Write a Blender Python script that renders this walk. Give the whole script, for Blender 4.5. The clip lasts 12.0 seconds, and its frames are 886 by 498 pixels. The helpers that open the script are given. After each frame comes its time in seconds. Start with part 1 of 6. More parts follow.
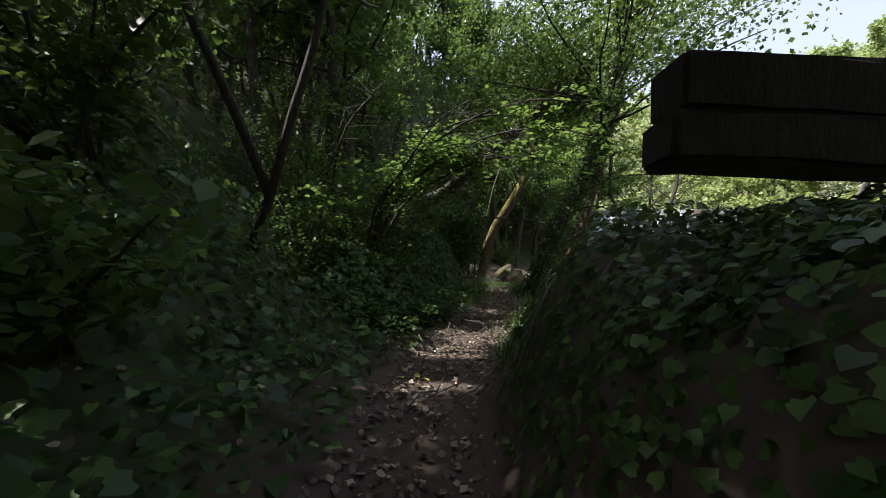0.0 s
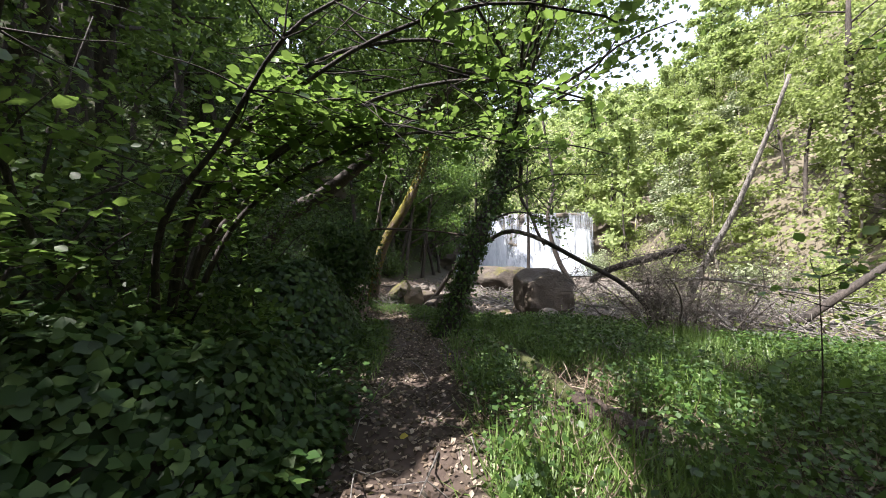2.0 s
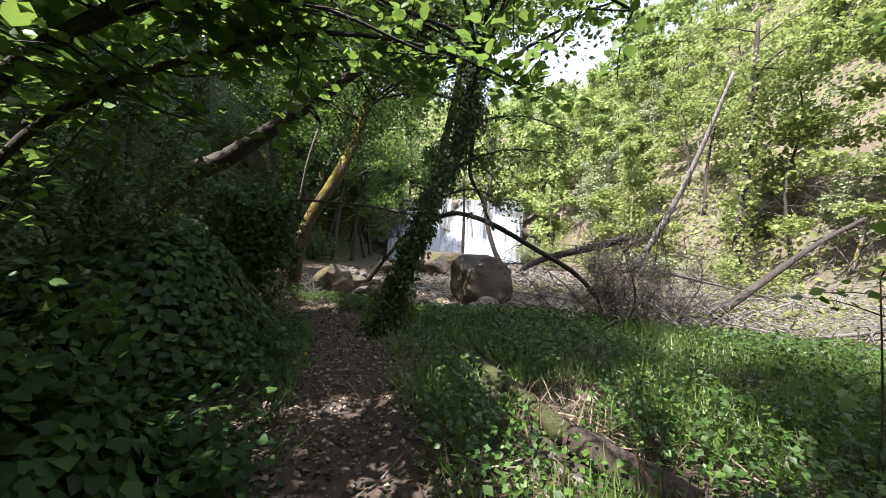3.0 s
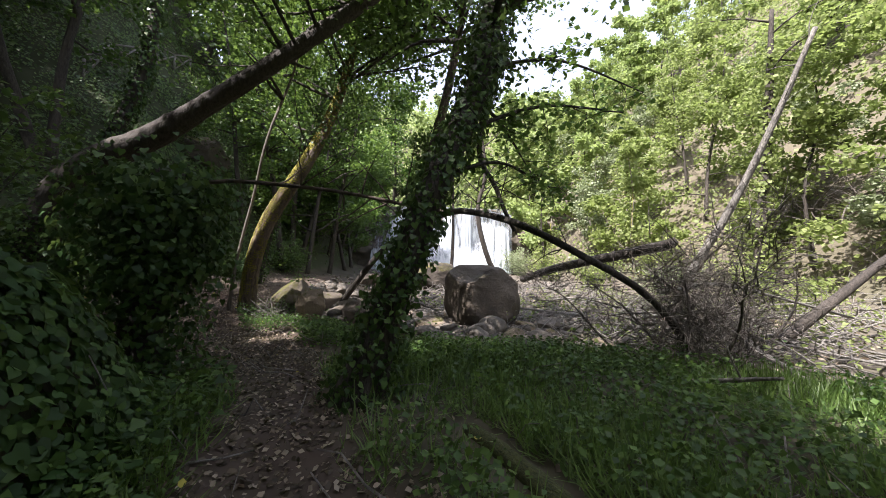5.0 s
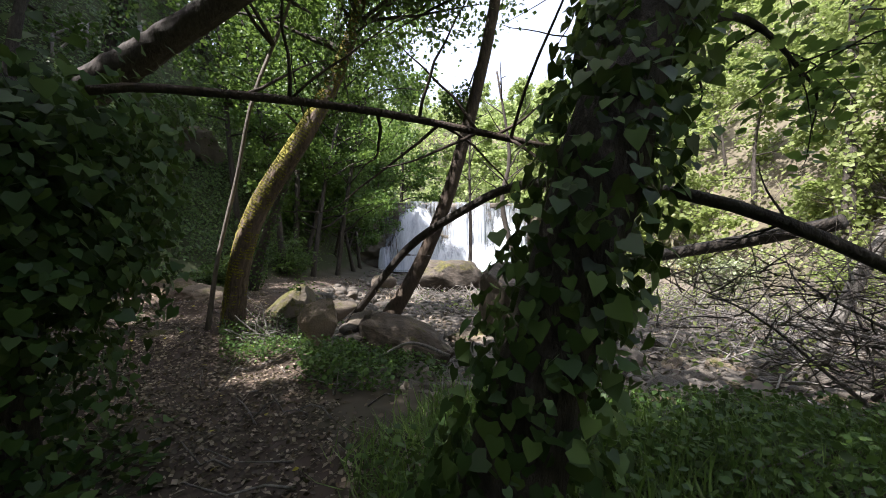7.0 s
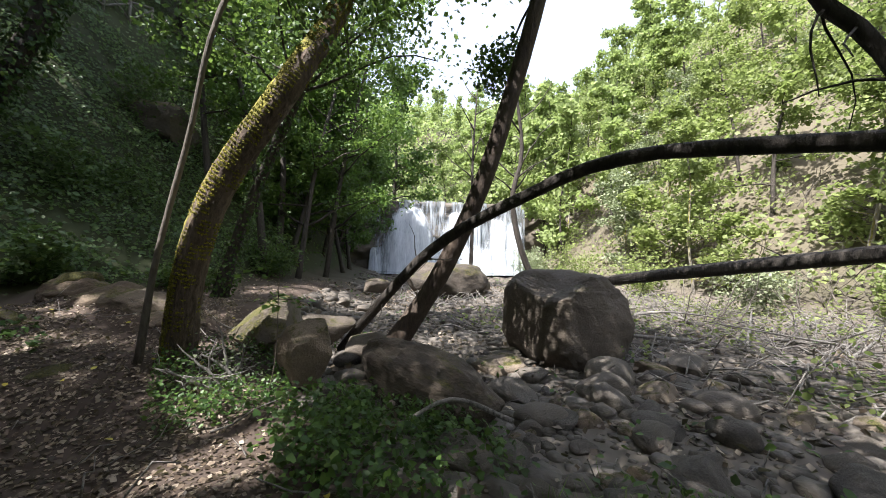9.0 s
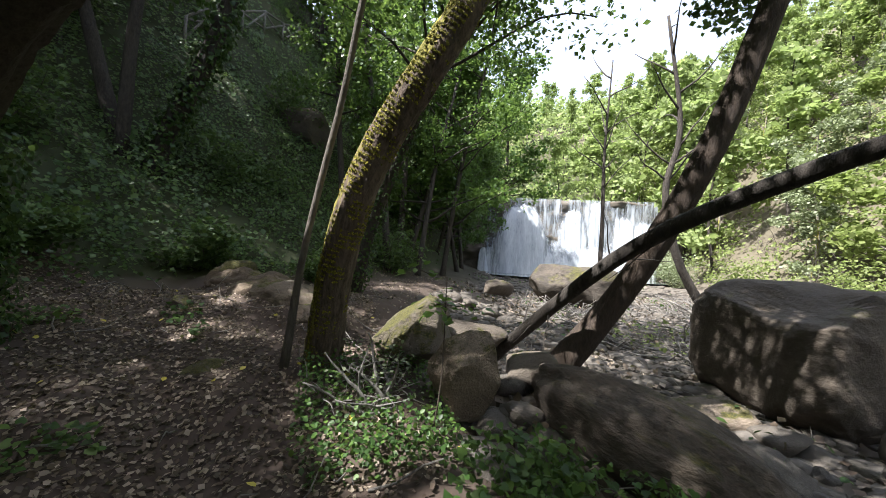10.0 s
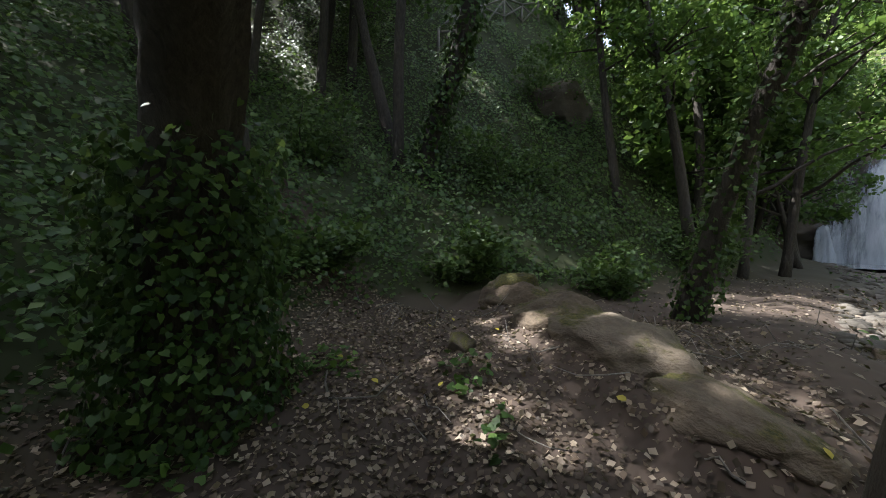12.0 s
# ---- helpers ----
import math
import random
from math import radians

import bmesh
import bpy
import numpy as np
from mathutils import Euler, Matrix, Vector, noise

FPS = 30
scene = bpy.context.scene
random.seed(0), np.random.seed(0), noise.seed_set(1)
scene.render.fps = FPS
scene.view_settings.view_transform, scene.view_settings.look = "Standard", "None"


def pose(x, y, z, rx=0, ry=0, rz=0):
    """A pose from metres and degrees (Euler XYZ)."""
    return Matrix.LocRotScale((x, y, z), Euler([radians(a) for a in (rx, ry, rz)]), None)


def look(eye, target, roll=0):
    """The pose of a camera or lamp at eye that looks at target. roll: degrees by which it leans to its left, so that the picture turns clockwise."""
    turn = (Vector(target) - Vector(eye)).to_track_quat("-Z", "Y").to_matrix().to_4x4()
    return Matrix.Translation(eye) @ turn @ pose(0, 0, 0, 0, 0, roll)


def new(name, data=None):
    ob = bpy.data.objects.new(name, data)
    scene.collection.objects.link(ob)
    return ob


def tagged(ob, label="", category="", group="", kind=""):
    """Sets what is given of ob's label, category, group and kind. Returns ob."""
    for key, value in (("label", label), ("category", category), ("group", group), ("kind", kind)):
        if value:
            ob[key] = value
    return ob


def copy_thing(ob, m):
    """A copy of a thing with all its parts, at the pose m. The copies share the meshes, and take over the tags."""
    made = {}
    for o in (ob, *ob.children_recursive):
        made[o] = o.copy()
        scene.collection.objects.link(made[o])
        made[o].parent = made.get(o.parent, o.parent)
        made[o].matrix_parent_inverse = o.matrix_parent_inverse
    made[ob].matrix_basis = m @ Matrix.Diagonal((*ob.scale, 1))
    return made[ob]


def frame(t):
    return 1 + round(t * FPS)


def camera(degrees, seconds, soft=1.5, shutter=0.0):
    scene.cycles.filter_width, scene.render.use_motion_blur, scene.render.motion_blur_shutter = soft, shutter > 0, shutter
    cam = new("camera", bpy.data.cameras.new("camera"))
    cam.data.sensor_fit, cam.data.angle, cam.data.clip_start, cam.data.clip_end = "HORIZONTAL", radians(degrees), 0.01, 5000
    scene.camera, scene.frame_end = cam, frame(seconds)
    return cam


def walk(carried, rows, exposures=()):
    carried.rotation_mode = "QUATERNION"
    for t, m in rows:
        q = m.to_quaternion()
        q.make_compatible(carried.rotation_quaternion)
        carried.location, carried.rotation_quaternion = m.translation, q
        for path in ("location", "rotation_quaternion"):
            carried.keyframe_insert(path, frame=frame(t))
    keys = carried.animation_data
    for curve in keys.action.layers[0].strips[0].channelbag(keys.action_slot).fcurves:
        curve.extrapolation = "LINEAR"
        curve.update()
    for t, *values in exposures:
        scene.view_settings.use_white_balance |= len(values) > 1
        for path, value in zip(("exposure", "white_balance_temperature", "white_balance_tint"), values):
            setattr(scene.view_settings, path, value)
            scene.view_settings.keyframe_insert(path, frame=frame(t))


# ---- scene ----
cam = camera(103.2, 12.0, soft=0.85)
PATH = [
    (0, (0.225, 0.620, 1.441), (0.222, 2.620, 1.459), 3.2),
    (0.5, (0.229, 1.337, 1.515), (0.151, 3.335, 1.532), 3.8),
    (1, (0.128, 2.050, 1.655), (0.137, 4.050, 1.678), 3.6),
    (1.2, (0.101, 2.324, 1.689), (0.139, 4.323, 1.717), 1.1),
    (1.5, (0.129, 2.739, 1.774), (0.366, 4.725, 1.804), -0.9),
    (2, (0.186, 3.355, 1.836), (0.837, 5.244, 1.906), -0.3),
    (2.5, (0.319, 3.958, 1.820), (1.148, 5.778, 1.782), 0.1),
    (3, (0.442, 4.598, 1.820), (1.452, 6.324, 1.804), 1.8),
    (3.2, (0.522, 4.840, 1.841), (1.596, 6.527, 1.862), 1.9),
    (4.8, (1.311, 6.589, 1.721), (2.451, 8.232, 1.782), 1.5),
    (5, (1.379, 6.837, 1.745), (2.466, 8.515, 1.794), 1.3),
    (5.5, (1.546, 7.470, 1.726), (2.596, 9.172, 1.771), 1.3),
    (6, (1.732, 8.097, 1.707), (2.692, 9.849, 1.803), -1.6),
    (6.5, (1.847, 8.702, 1.722), (2.870, 10.418, 1.812), 0.1),
    (7, (1.933, 9.319, 1.686), (2.996, 11.013, 1.725), -0.1),
    (7.2, (1.991, 9.590, 1.668), (3.004, 11.314, 1.704), -1.2),
    (8.8, (2.370, 11.187, 1.728), (3.512, 12.828, 1.755), 0.8),
    (9, (2.366, 11.450, 1.735), (3.488, 13.104, 1.784), 1.4),
    (9.5, (2.308, 12.269, 1.677), (3.032, 14.131, 1.768), 0.2),
    (10, (2.128, 13.109, 1.631), (2.736, 15.014, 1.663), 3.2),
    (10.5, (1.888, 13.931, 1.610), (2.193, 15.907, 1.632), 1.5),
    (11, (1.530, 14.744, 1.634), (1.531, 16.744, 1.658), 2.6),
    (11.5, (1.261, 15.385, 1.722), (0.930, 17.356, 1.790), -0.6),
    (12, (1.007, 16.082, 1.754), (0.334, 17.966, 1.725), -0.7),
]
EXPOSURE, KELVIN = 1.82, 6250
walk(cam, [(t, look(eye, target, roll)) for t, eye, target, roll in PATH],
     exposures=[(0.0, EXPOSURE - 0.5, KELVIN, 16), (2.0, EXPOSURE + 0.12, KELVIN, 18), (3.2, EXPOSURE + 0.12, KELVIN, 18), (5.0, EXPOSURE, KELVIN, 18),
                (9.0, EXPOSURE, KELVIN - 100, 14), (12.0, EXPOSURE, KELVIN - 200, 11)])

# ---------------------------------------------------------------- light
SUN_AZ, SUN_EL = 262.0, 57.0          # degrees clockwise from +y, and above the horizon
world = bpy.data.worlds.new("world")
scene.world = world
world.use_nodes = True
wn = world.node_tree.nodes
sky = wn.new("ShaderNodeTexSky")
sky.sky_type = "NISHITA"
sky.sun_disc = False
sky.sun_elevation, sky.sun_rotation = radians(SUN_EL), radians(SUN_AZ)
sky.air_density, sky.dust_density, sky.ozone_density = 1.0, 5.0, 1.0
wn["Background"].inputs["Strength"].default_value = 0.15
haze = wn.new("ShaderNodeMix")          # thin white overcast over the blue
haze.data_type = "RGBA"
haze.inputs[0].default_value = 0.5
haze.inputs[7].default_value = (3.1, 3.2, 3.55, 1)
world.node_tree.links.new(sky.outputs["Color"], haze.inputs[6])
world.node_tree.links.new(haze.outputs[2], wn["Background"].inputs["Color"])
sun = new("sun", bpy.data.lights.new("sun", "SUN"))
sun.data.energy, sun.data.angle, sun.data.color = 4.6, radians(0.55), (1.0, 0.95, 0.86)
_az, _el = radians(SUN_AZ), radians(SUN_EL)
SUN_FROM = Vector((math.sin(_az) * math.cos(_el), math.cos(_az) * math.cos(_el), math.sin(_el)))
sun.matrix_world = look(SUN_FROM * 60, (0, 0, 0))

# ---------------------------------------------------------------- materials
def material(name):
    mat = bpy.data.materials.new(name)
    mat.use_nodes = True
    nt = mat.node_tree
    return mat, nt, nt.nodes["Principled BSDF"], nt.nodes["Material Output"]


def noise_tex(nt, scale, detail=5.0, rough=0.6, vec=None):
    n = nt.nodes.new("ShaderNodeTexNoise")
    n.inputs["Scale"].default_value, n.inputs["Detail"].default_value, n.inputs["Roughness"].default_value = scale, detail, rough
    if vec:
        nt.links.new(vec, n.inputs["Vector"])
    return n.outputs["Fac"]


def ramp(nt, fac, stops):
    r = nt.nodes.new("ShaderNodeValToRGB")
    e = r.color_ramp.elements
    while len(e) < len(stops):
        e.new(0.5)
    for k, (p, c) in zip(e, stops):
        k.position, k.color = p, (*c, 1) if len(c) == 3 else c
    nt.links.new(fac, r.inputs["Fac"])
    return r.outputs["Color"]


def mix(nt, fac, a, b):
    m = nt.nodes.new("ShaderNodeMix")
    m.data_type = "RGBA"
    if isinstance(fac, float):
        m.inputs[0].default_value = fac
    else:
        nt.links.new(fac, m.inputs[0])
    for sock, v in ((m.inputs[6], a), (m.inputs[7], b)):
        if isinstance(v, tuple):
            sock.default_value = (*v, 1)
        else:
            nt.links.new(v, sock)
    return m.outputs[2]


def bump(nt, bsdf, height, strength, dist):
    b = nt.nodes.new("ShaderNodeBump")
    b.inputs["Strength"].default_value, b.inputs["Distance"].default_value = strength, dist
    nt.links.new(height, b.inputs["Height"])
    nt.links.new(b.outputs["Normal"], bsdf.inputs["Normal"])


def coords(nt, scale=(1, 1, 1)):
    tc = nt.nodes.new("ShaderNodeTexCoord")
    mp = nt.nodes.new("ShaderNodeMapping")
    mp.inputs["Scale"].default_value = scale
    nt.links.new(tc.outputs["Object"], mp.inputs["Vector"])
    return mp.outputs["Vector"]


def leaf_material(name, dark, mid, light, through_light=0.35, rough=0.45, patch=0.35, sheen=0.5):
    """Leaves: each one its own shade, with light coming through the blade."""
    mat, nt, b, out = material(name)
    g = nt.nodes.new("ShaderNodeNewGeometry")
    col = ramp(nt, g.outputs["Random Per Island"], [(0.0, dark), (0.55, mid), (1.0, light)])
    big = ramp(nt, noise_tex(nt, patch, 2), [(0.3, (0.72, 0.75, 0.7)), (0.7, (1.15, 1.12, 1.0))])
    m = nt.nodes.new("ShaderNodeMix")
    m.data_type, m.blend_type = "RGBA", "MULTIPLY"
    m.inputs[0].default_value = 1.0
    nt.links.new(col, m.inputs[6])
    nt.links.new(big, m.inputs[7])
    nt.links.new(m.outputs[2], b.inputs["Base Color"])
    b.inputs["Roughness"].default_value, b.inputs["Specular IOR Level"].default_value = rough, sheen
    tr = nt.nodes.new("ShaderNodeBsdfTranslucent")
    nt.links.new(mix(nt, 0.35, m.outputs[2], (0.3, 0.42, 0.1)), tr.inputs["Color"])
    ms = nt.nodes.new("ShaderNodeMixShader")
    ms.inputs[0].default_value = through_light
    nt.links.new(b.outputs[0], ms.inputs[1])
    nt.links.new(tr.outputs[0], ms.inputs[2])
    nt.links.new(ms.outputs[0], out.inputs["Surface"])
    return mat


LEAF_IVY = leaf_material("ivy_leaf", (0.017, 0.043, 0.013), (0.041, 0.092, 0.024), (0.1, 0.17, 0.045), 0.25, 0.5, 0.35, 0.3)
# LEAF_UNDER lightened in colour, making up for the dim light on the slope
LEAF_SLOPE = leaf_material("bramble_leaf", (0.038, 0.077, 0.021), (0.068, 0.133, 0.034), (0.13, 0.205, 0.052), 0.3, 0.5)
LEAF_UNDER = leaf_material("undergrowth_leaf", (0.025, 0.055, 0.014), (0.05, 0.11, 0.025), (0.11, 0.19, 0.04), 0.3, 0.48, 0.35, 0.35)
LEAF_HAZEL = leaf_material("hazel_leaf", (0.06, 0.13, 0.02), (0.1, 0.2, 0.03), (0.15, 0.26, 0.045), 0.45)
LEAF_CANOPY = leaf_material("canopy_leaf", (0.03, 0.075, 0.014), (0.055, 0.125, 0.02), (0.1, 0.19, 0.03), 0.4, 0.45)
# leaf green paled in the colour itself for sunlight and light haze
LEAF_SUNLIT = leaf_material("spring_leaf", (0.185, 0.23, 0.085), (0.24, 0.29, 0.102), (0.33, 0.38, 0.15), 0.52, 0.55, 0.12)
# distance haze is put into this paler leaf colour
LEAF_HAZED = leaf_material("distant_leaf", (0.25, 0.315, 0.135), (0.3, 0.37, 0.155), (0.37, 0.44, 0.19), 0.52, 0.6, 0.06)
LEAF_GREY = leaf_material("grey_willow_leaf", (0.17, 0.2, 0.12), (0.24, 0.28, 0.18), (0.34, 0.38, 0.26), 0.3, 0.55)
LEAF_BEECH = leaf_material("beech_leaf", (0.05, 0.112, 0.022), (0.085, 0.172, 0.035), (0.145, 0.25, 0.052), 0.45, 0.5)
LEAF_GRASS = leaf_material("grass_blade", (0.07, 0.125, 0.032), (0.12, 0.21, 0.05), (0.2, 0.3, 0.085), 0.4)
LEAF_DRY = leaf_material("dry_leaf", (0.045, 0.03, 0.022), (0.12, 0.082, 0.06), (0.38, 0.31, 0.255), 0.12, 0.6)
LEAF_YELLOW = leaf_material("yellow_leaf", (0.35, 0.3, 0.03), (0.45, 0.38, 0.05), (0.5, 0.45, 0.1), 0.2, 0.6)


def bark_material(name, dark, light, moss=0.0, scale=9.0, green=((0.05, 0.05, 0.01), (0.38, 0.34, 0.035))):
    mat, nt, b, out = material(name)
    v = coords(nt, (1, 1, 0.28))
    grain = noise_tex(nt, scale * 2.2, 6, 0.7, v)
    col = ramp(nt, grain, [(0.32, dark), (0.72, light)])
    blot = noise_tex(nt, 1.8, 4)
    if moss > 0:
        g = nt.nodes.new("ShaderNodeNewGeometry")
        sep = nt.nodes.new("ShaderNodeSeparateXYZ")
        nt.links.new(g.outputs["Normal"], sep.inputs[0])
        up = nt.nodes.new("ShaderNodeMath")            # moss grows on the upper, weather side
        up.operation = "MULTIPLY_ADD"
        up.inputs[1].default_value = 0.22
        nt.links.new(sep.outputs["Z"], up.inputs[0])
        nx = nt.nodes.new("ShaderNodeMath")
        nx.operation = "MULTIPLY_ADD"
        nx.inputs[1].default_value = -0.2
        nt.links.new(sep.outputs["X"], nx.inputs[0])
        nt.links.new(noise_tex(nt, 7.0, 9, 0.75), nx.inputs[2])
        nt.links.new(nx.outputs[0], up.inputs[2])
        f = ramp(nt, up.outputs[0], [(0.71 - moss * 0.3, (0, 0, 0)), (0.76 - moss * 0.3, (1, 1, 1))])
        mosscol = ramp(nt, noise_tex(nt, 60, 5, 0.7), [(0.36, green[0]), (0.7, green[1])])
        col = mix(nt, f, col, mosscol)
    col = mix(nt, ramp(nt, blot, [(0.55, (0, 0, 0)), (0.72, (0.3, 0.3, 0.3))]), col, tuple(k * 1.5 for k in light))
    nt.links.new(col, b.inputs["Base Color"])
    b.inputs["Roughness"].default_value = 0.85
    bump(nt, b, grain, 1.0, 0.05)
    return mat


BARK = bark_material("dark_bark", (0.018, 0.015, 0.012), (0.075, 0.063, 0.052))
BARK_LOG = bark_material("rotting_bark", (0.022, 0.016, 0.012), (0.11, 0.08, 0.06), 0.0)
BARK_OLIVE = bark_material("moss_covered_bark", (0.025, 0.02, 0.014), (0.07, 0.055, 0.04), 0.55, 9.0, ((0.02, 0.028, 0.008), (0.095, 0.105, 0.022)))
BARK_GREY = bark_material("smooth_grey_bark", (0.05, 0.043, 0.036), (0.17, 0.148, 0.122), 0.0, 5)
TWIG = bark_material("dead_twig_bark", (0.05, 0.043, 0.037), (0.2, 0.175, 0.15), 0.0, 12)
MOSS = leaf_material("moss_tuft", (0.07, 0.068, 0.011), (0.2, 0.178, 0.023), (0.38, 0.335, 0.045), 0.1, 0.9, 3.0)
BARK_MOSS = bark_material("mossy_bark", (0.028, 0.021, 0.016), (0.2, 0.145, 0.11), 0.16)
BARK_BROWN = bark_material("brown_bark", (0.03, 0.022, 0.017), (0.11, 0.08, 0.058), 0.0)
BARK_PALE = bark_material("pale_bark", (0.11, 0.1, 0.085), (0.32, 0.3, 0.26), 0.12, 6)
DEADWOOD = bark_material("dead_grey_wood", (0.08, 0.075, 0.068), (0.32, 0.3, 0.27), 0.0, 12)
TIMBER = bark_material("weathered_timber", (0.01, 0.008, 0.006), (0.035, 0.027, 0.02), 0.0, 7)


def rock_material(name, dark, light, moss=0.0, scale=1.6):
    mat, nt, b, out = material(name)
    v = coords(nt, (1, 1, 1.8))
    n1 = noise_tex(nt, scale, 8, 0.65, v)
    col = ramp(nt, n1, [(0.3, dark), (0.7, light)])
    fine = noise_tex(nt, 26, 5, 0.7)
    col = mix(nt, ramp(nt, fine, [(0.35, (0.5, 0.5, 0.5)), (0.6, (0, 0, 0))]), col, tuple(c * 0.4 for c in dark))
    oi = nt.nodes.new("ShaderNodeObjectInfo")
    col = mix(nt, ramp(nt, oi.outputs["Random"], [(0.0, (0.0, 0.0, 0.0)), (1.0, (0.45, 0.45, 0.45))]), col, (0.2, 0.17, 0.135))
    if moss > 0:
        g = nt.nodes.new("ShaderNodeNewGeometry")
        sep = nt.nodes.new("ShaderNodeSeparateXYZ")
        nt.links.new(g.outputs["Normal"], sep.inputs[0])
        up = nt.nodes.new("ShaderNodeMath")
        up.operation = "MULTIPLY_ADD"
        up.inputs[1].default_value = 0.16
        nt.links.new(sep.outputs["Z"], up.inputs[0])
        nt.links.new(noise_tex(nt, 3.0, 7, 0.65), up.inputs[2])
        f = ramp(nt, up.outputs[0], [(0.75 - moss * 0.3, (0, 0, 0)), (0.86 - moss * 0.3, (1, 1, 1))])
        col = mix(nt, f, col, ramp(nt, noise_tex(nt, 40, 3), [(0.35, (0.032, 0.036, 0.01)), (0.7, (0.125, 0.11, 0.024))]))
    nt.links.new(col, b.inputs["Base Color"])
    b.inputs["Roughness"].default_value = 0.88
    both = nt.nodes.new("ShaderNodeMath")
    both.operation = "MULTIPLY_ADD"
    both.inputs[1].default_value = 0.35
    nt.links.new(fine, both.inputs[0])
    nt.links.new(n1, both.inputs[2])
    bump(nt, b, both.outputs[0], 1.0, 0.09)
    return mat


ROCK_GREY = rock_material("grey_stone", (0.05, 0.045, 0.038), (0.18, 0.16, 0.137))
ROCK_BIG = rock_material("dark_smooth_sandstone", (0.05, 0.039, 0.03), (0.105, 0.083, 0.063), 0.12, 0.8)
ROCK_BROWN = rock_material("brown_sandstone", (0.04, 0.032, 0.025), (0.13, 0.103, 0.077), 0.3)
ROCK_MOSS = rock_material("mossy_stone", (0.042, 0.034, 0.025), (0.125, 0.1, 0.073), 0.85)
ROCK_PALE = rock_material("pale_sandstone", (0.11, 0.083, 0.057), (0.31, 0.243, 0.175), 0.5)
ROCK_BANK = rock_material("mossy_brown_rock", (0.07, 0.05, 0.033), (0.2, 0.15, 0.1), 0.42)
# mossy rock with the shade of the trees put into its darker base colour
ROCK_SHADED = rock_material("dark_mossy_rock", (0.035, 0.03, 0.024), (0.11, 0.09, 0.07), 0.5)
ROCK_CLIFF = rock_material("wet_cliff_rock", (0.045, 0.04, 0.032), (0.17, 0.145, 0.11), 0.45, 0.7)


def ground_material():
    """Earth, gravel and leafy soil, laid by the three masks that the sheet carries."""
    mat, nt, b, out = material("forest_ground")
    n1, n2 = noise_tex(nt, 3.0, 8, 0.7), noise_tex(nt, 30.0, 5, 0.7)
    soil = ramp(nt, n1, [(0.3, (0.028, 0.02, 0.015)), (0.7, (0.088, 0.062, 0.047))])
    soil = mix(nt, ramp(nt, n2, [(0.45, (0, 0, 0)), (0.7, (0.6, 0.6, 0.6))]), soil, (0.13, 0.095, 0.073))
    vor = nt.nodes.new("ShaderNodeTexVoronoi")
    vor.inputs["Scale"].default_value = 9.0
    gravel = ramp(nt, vor.outputs["Color"], [(0.1, (0.022, 0.019, 0.015)), (0.9, (0.14, 0.12, 0.097))])
    gravel = mix(nt, ramp(nt, n1, [(0.4, (0, 0, 0)), (0.75, (0.7, 0.7, 0.7))]), gravel, (0.06, 0.047, 0.035))
    green = ramp(nt, noise_tex(nt, 1.1, 9, 0.75), [(0.3, (0.022, 0.024, 0.012)), (0.5, (0.04, 0.05, 0.018)), (0.66, (0.085, 0.062, 0.042))])
    at1, at2 = nt.nodes.new("ShaderNodeAttribute"), nt.nodes.new("ShaderNodeAttribute")
    at1.attribute_name, at2.attribute_name = "gravel", "green"
    col = mix(nt, at2.outputs["Fac"], soil, green)
    col = mix(nt, at1.outputs["Fac"], col, gravel)
    at3 = nt.nodes.new("ShaderNodeAttribute")
    at3.attribute_name = "scree"
    scree = ramp(nt, noise_tex(nt, 0.45, 9, 0.7), [(0.34, (0.06, 0.058, 0.03)), (0.5, (0.13, 0.11, 0.08)), (0.66, (0.24, 0.2, 0.165))])
    col = mix(nt, at3.outputs["Fac"], col, scree)
    nt.links.new(col, b.inputs["Base Color"])
    b.inputs["Roughness"].default_value = 0.95
    bump(nt, b, n2, 0.9, 0.03)
    return mat


GROUND = ground_material()


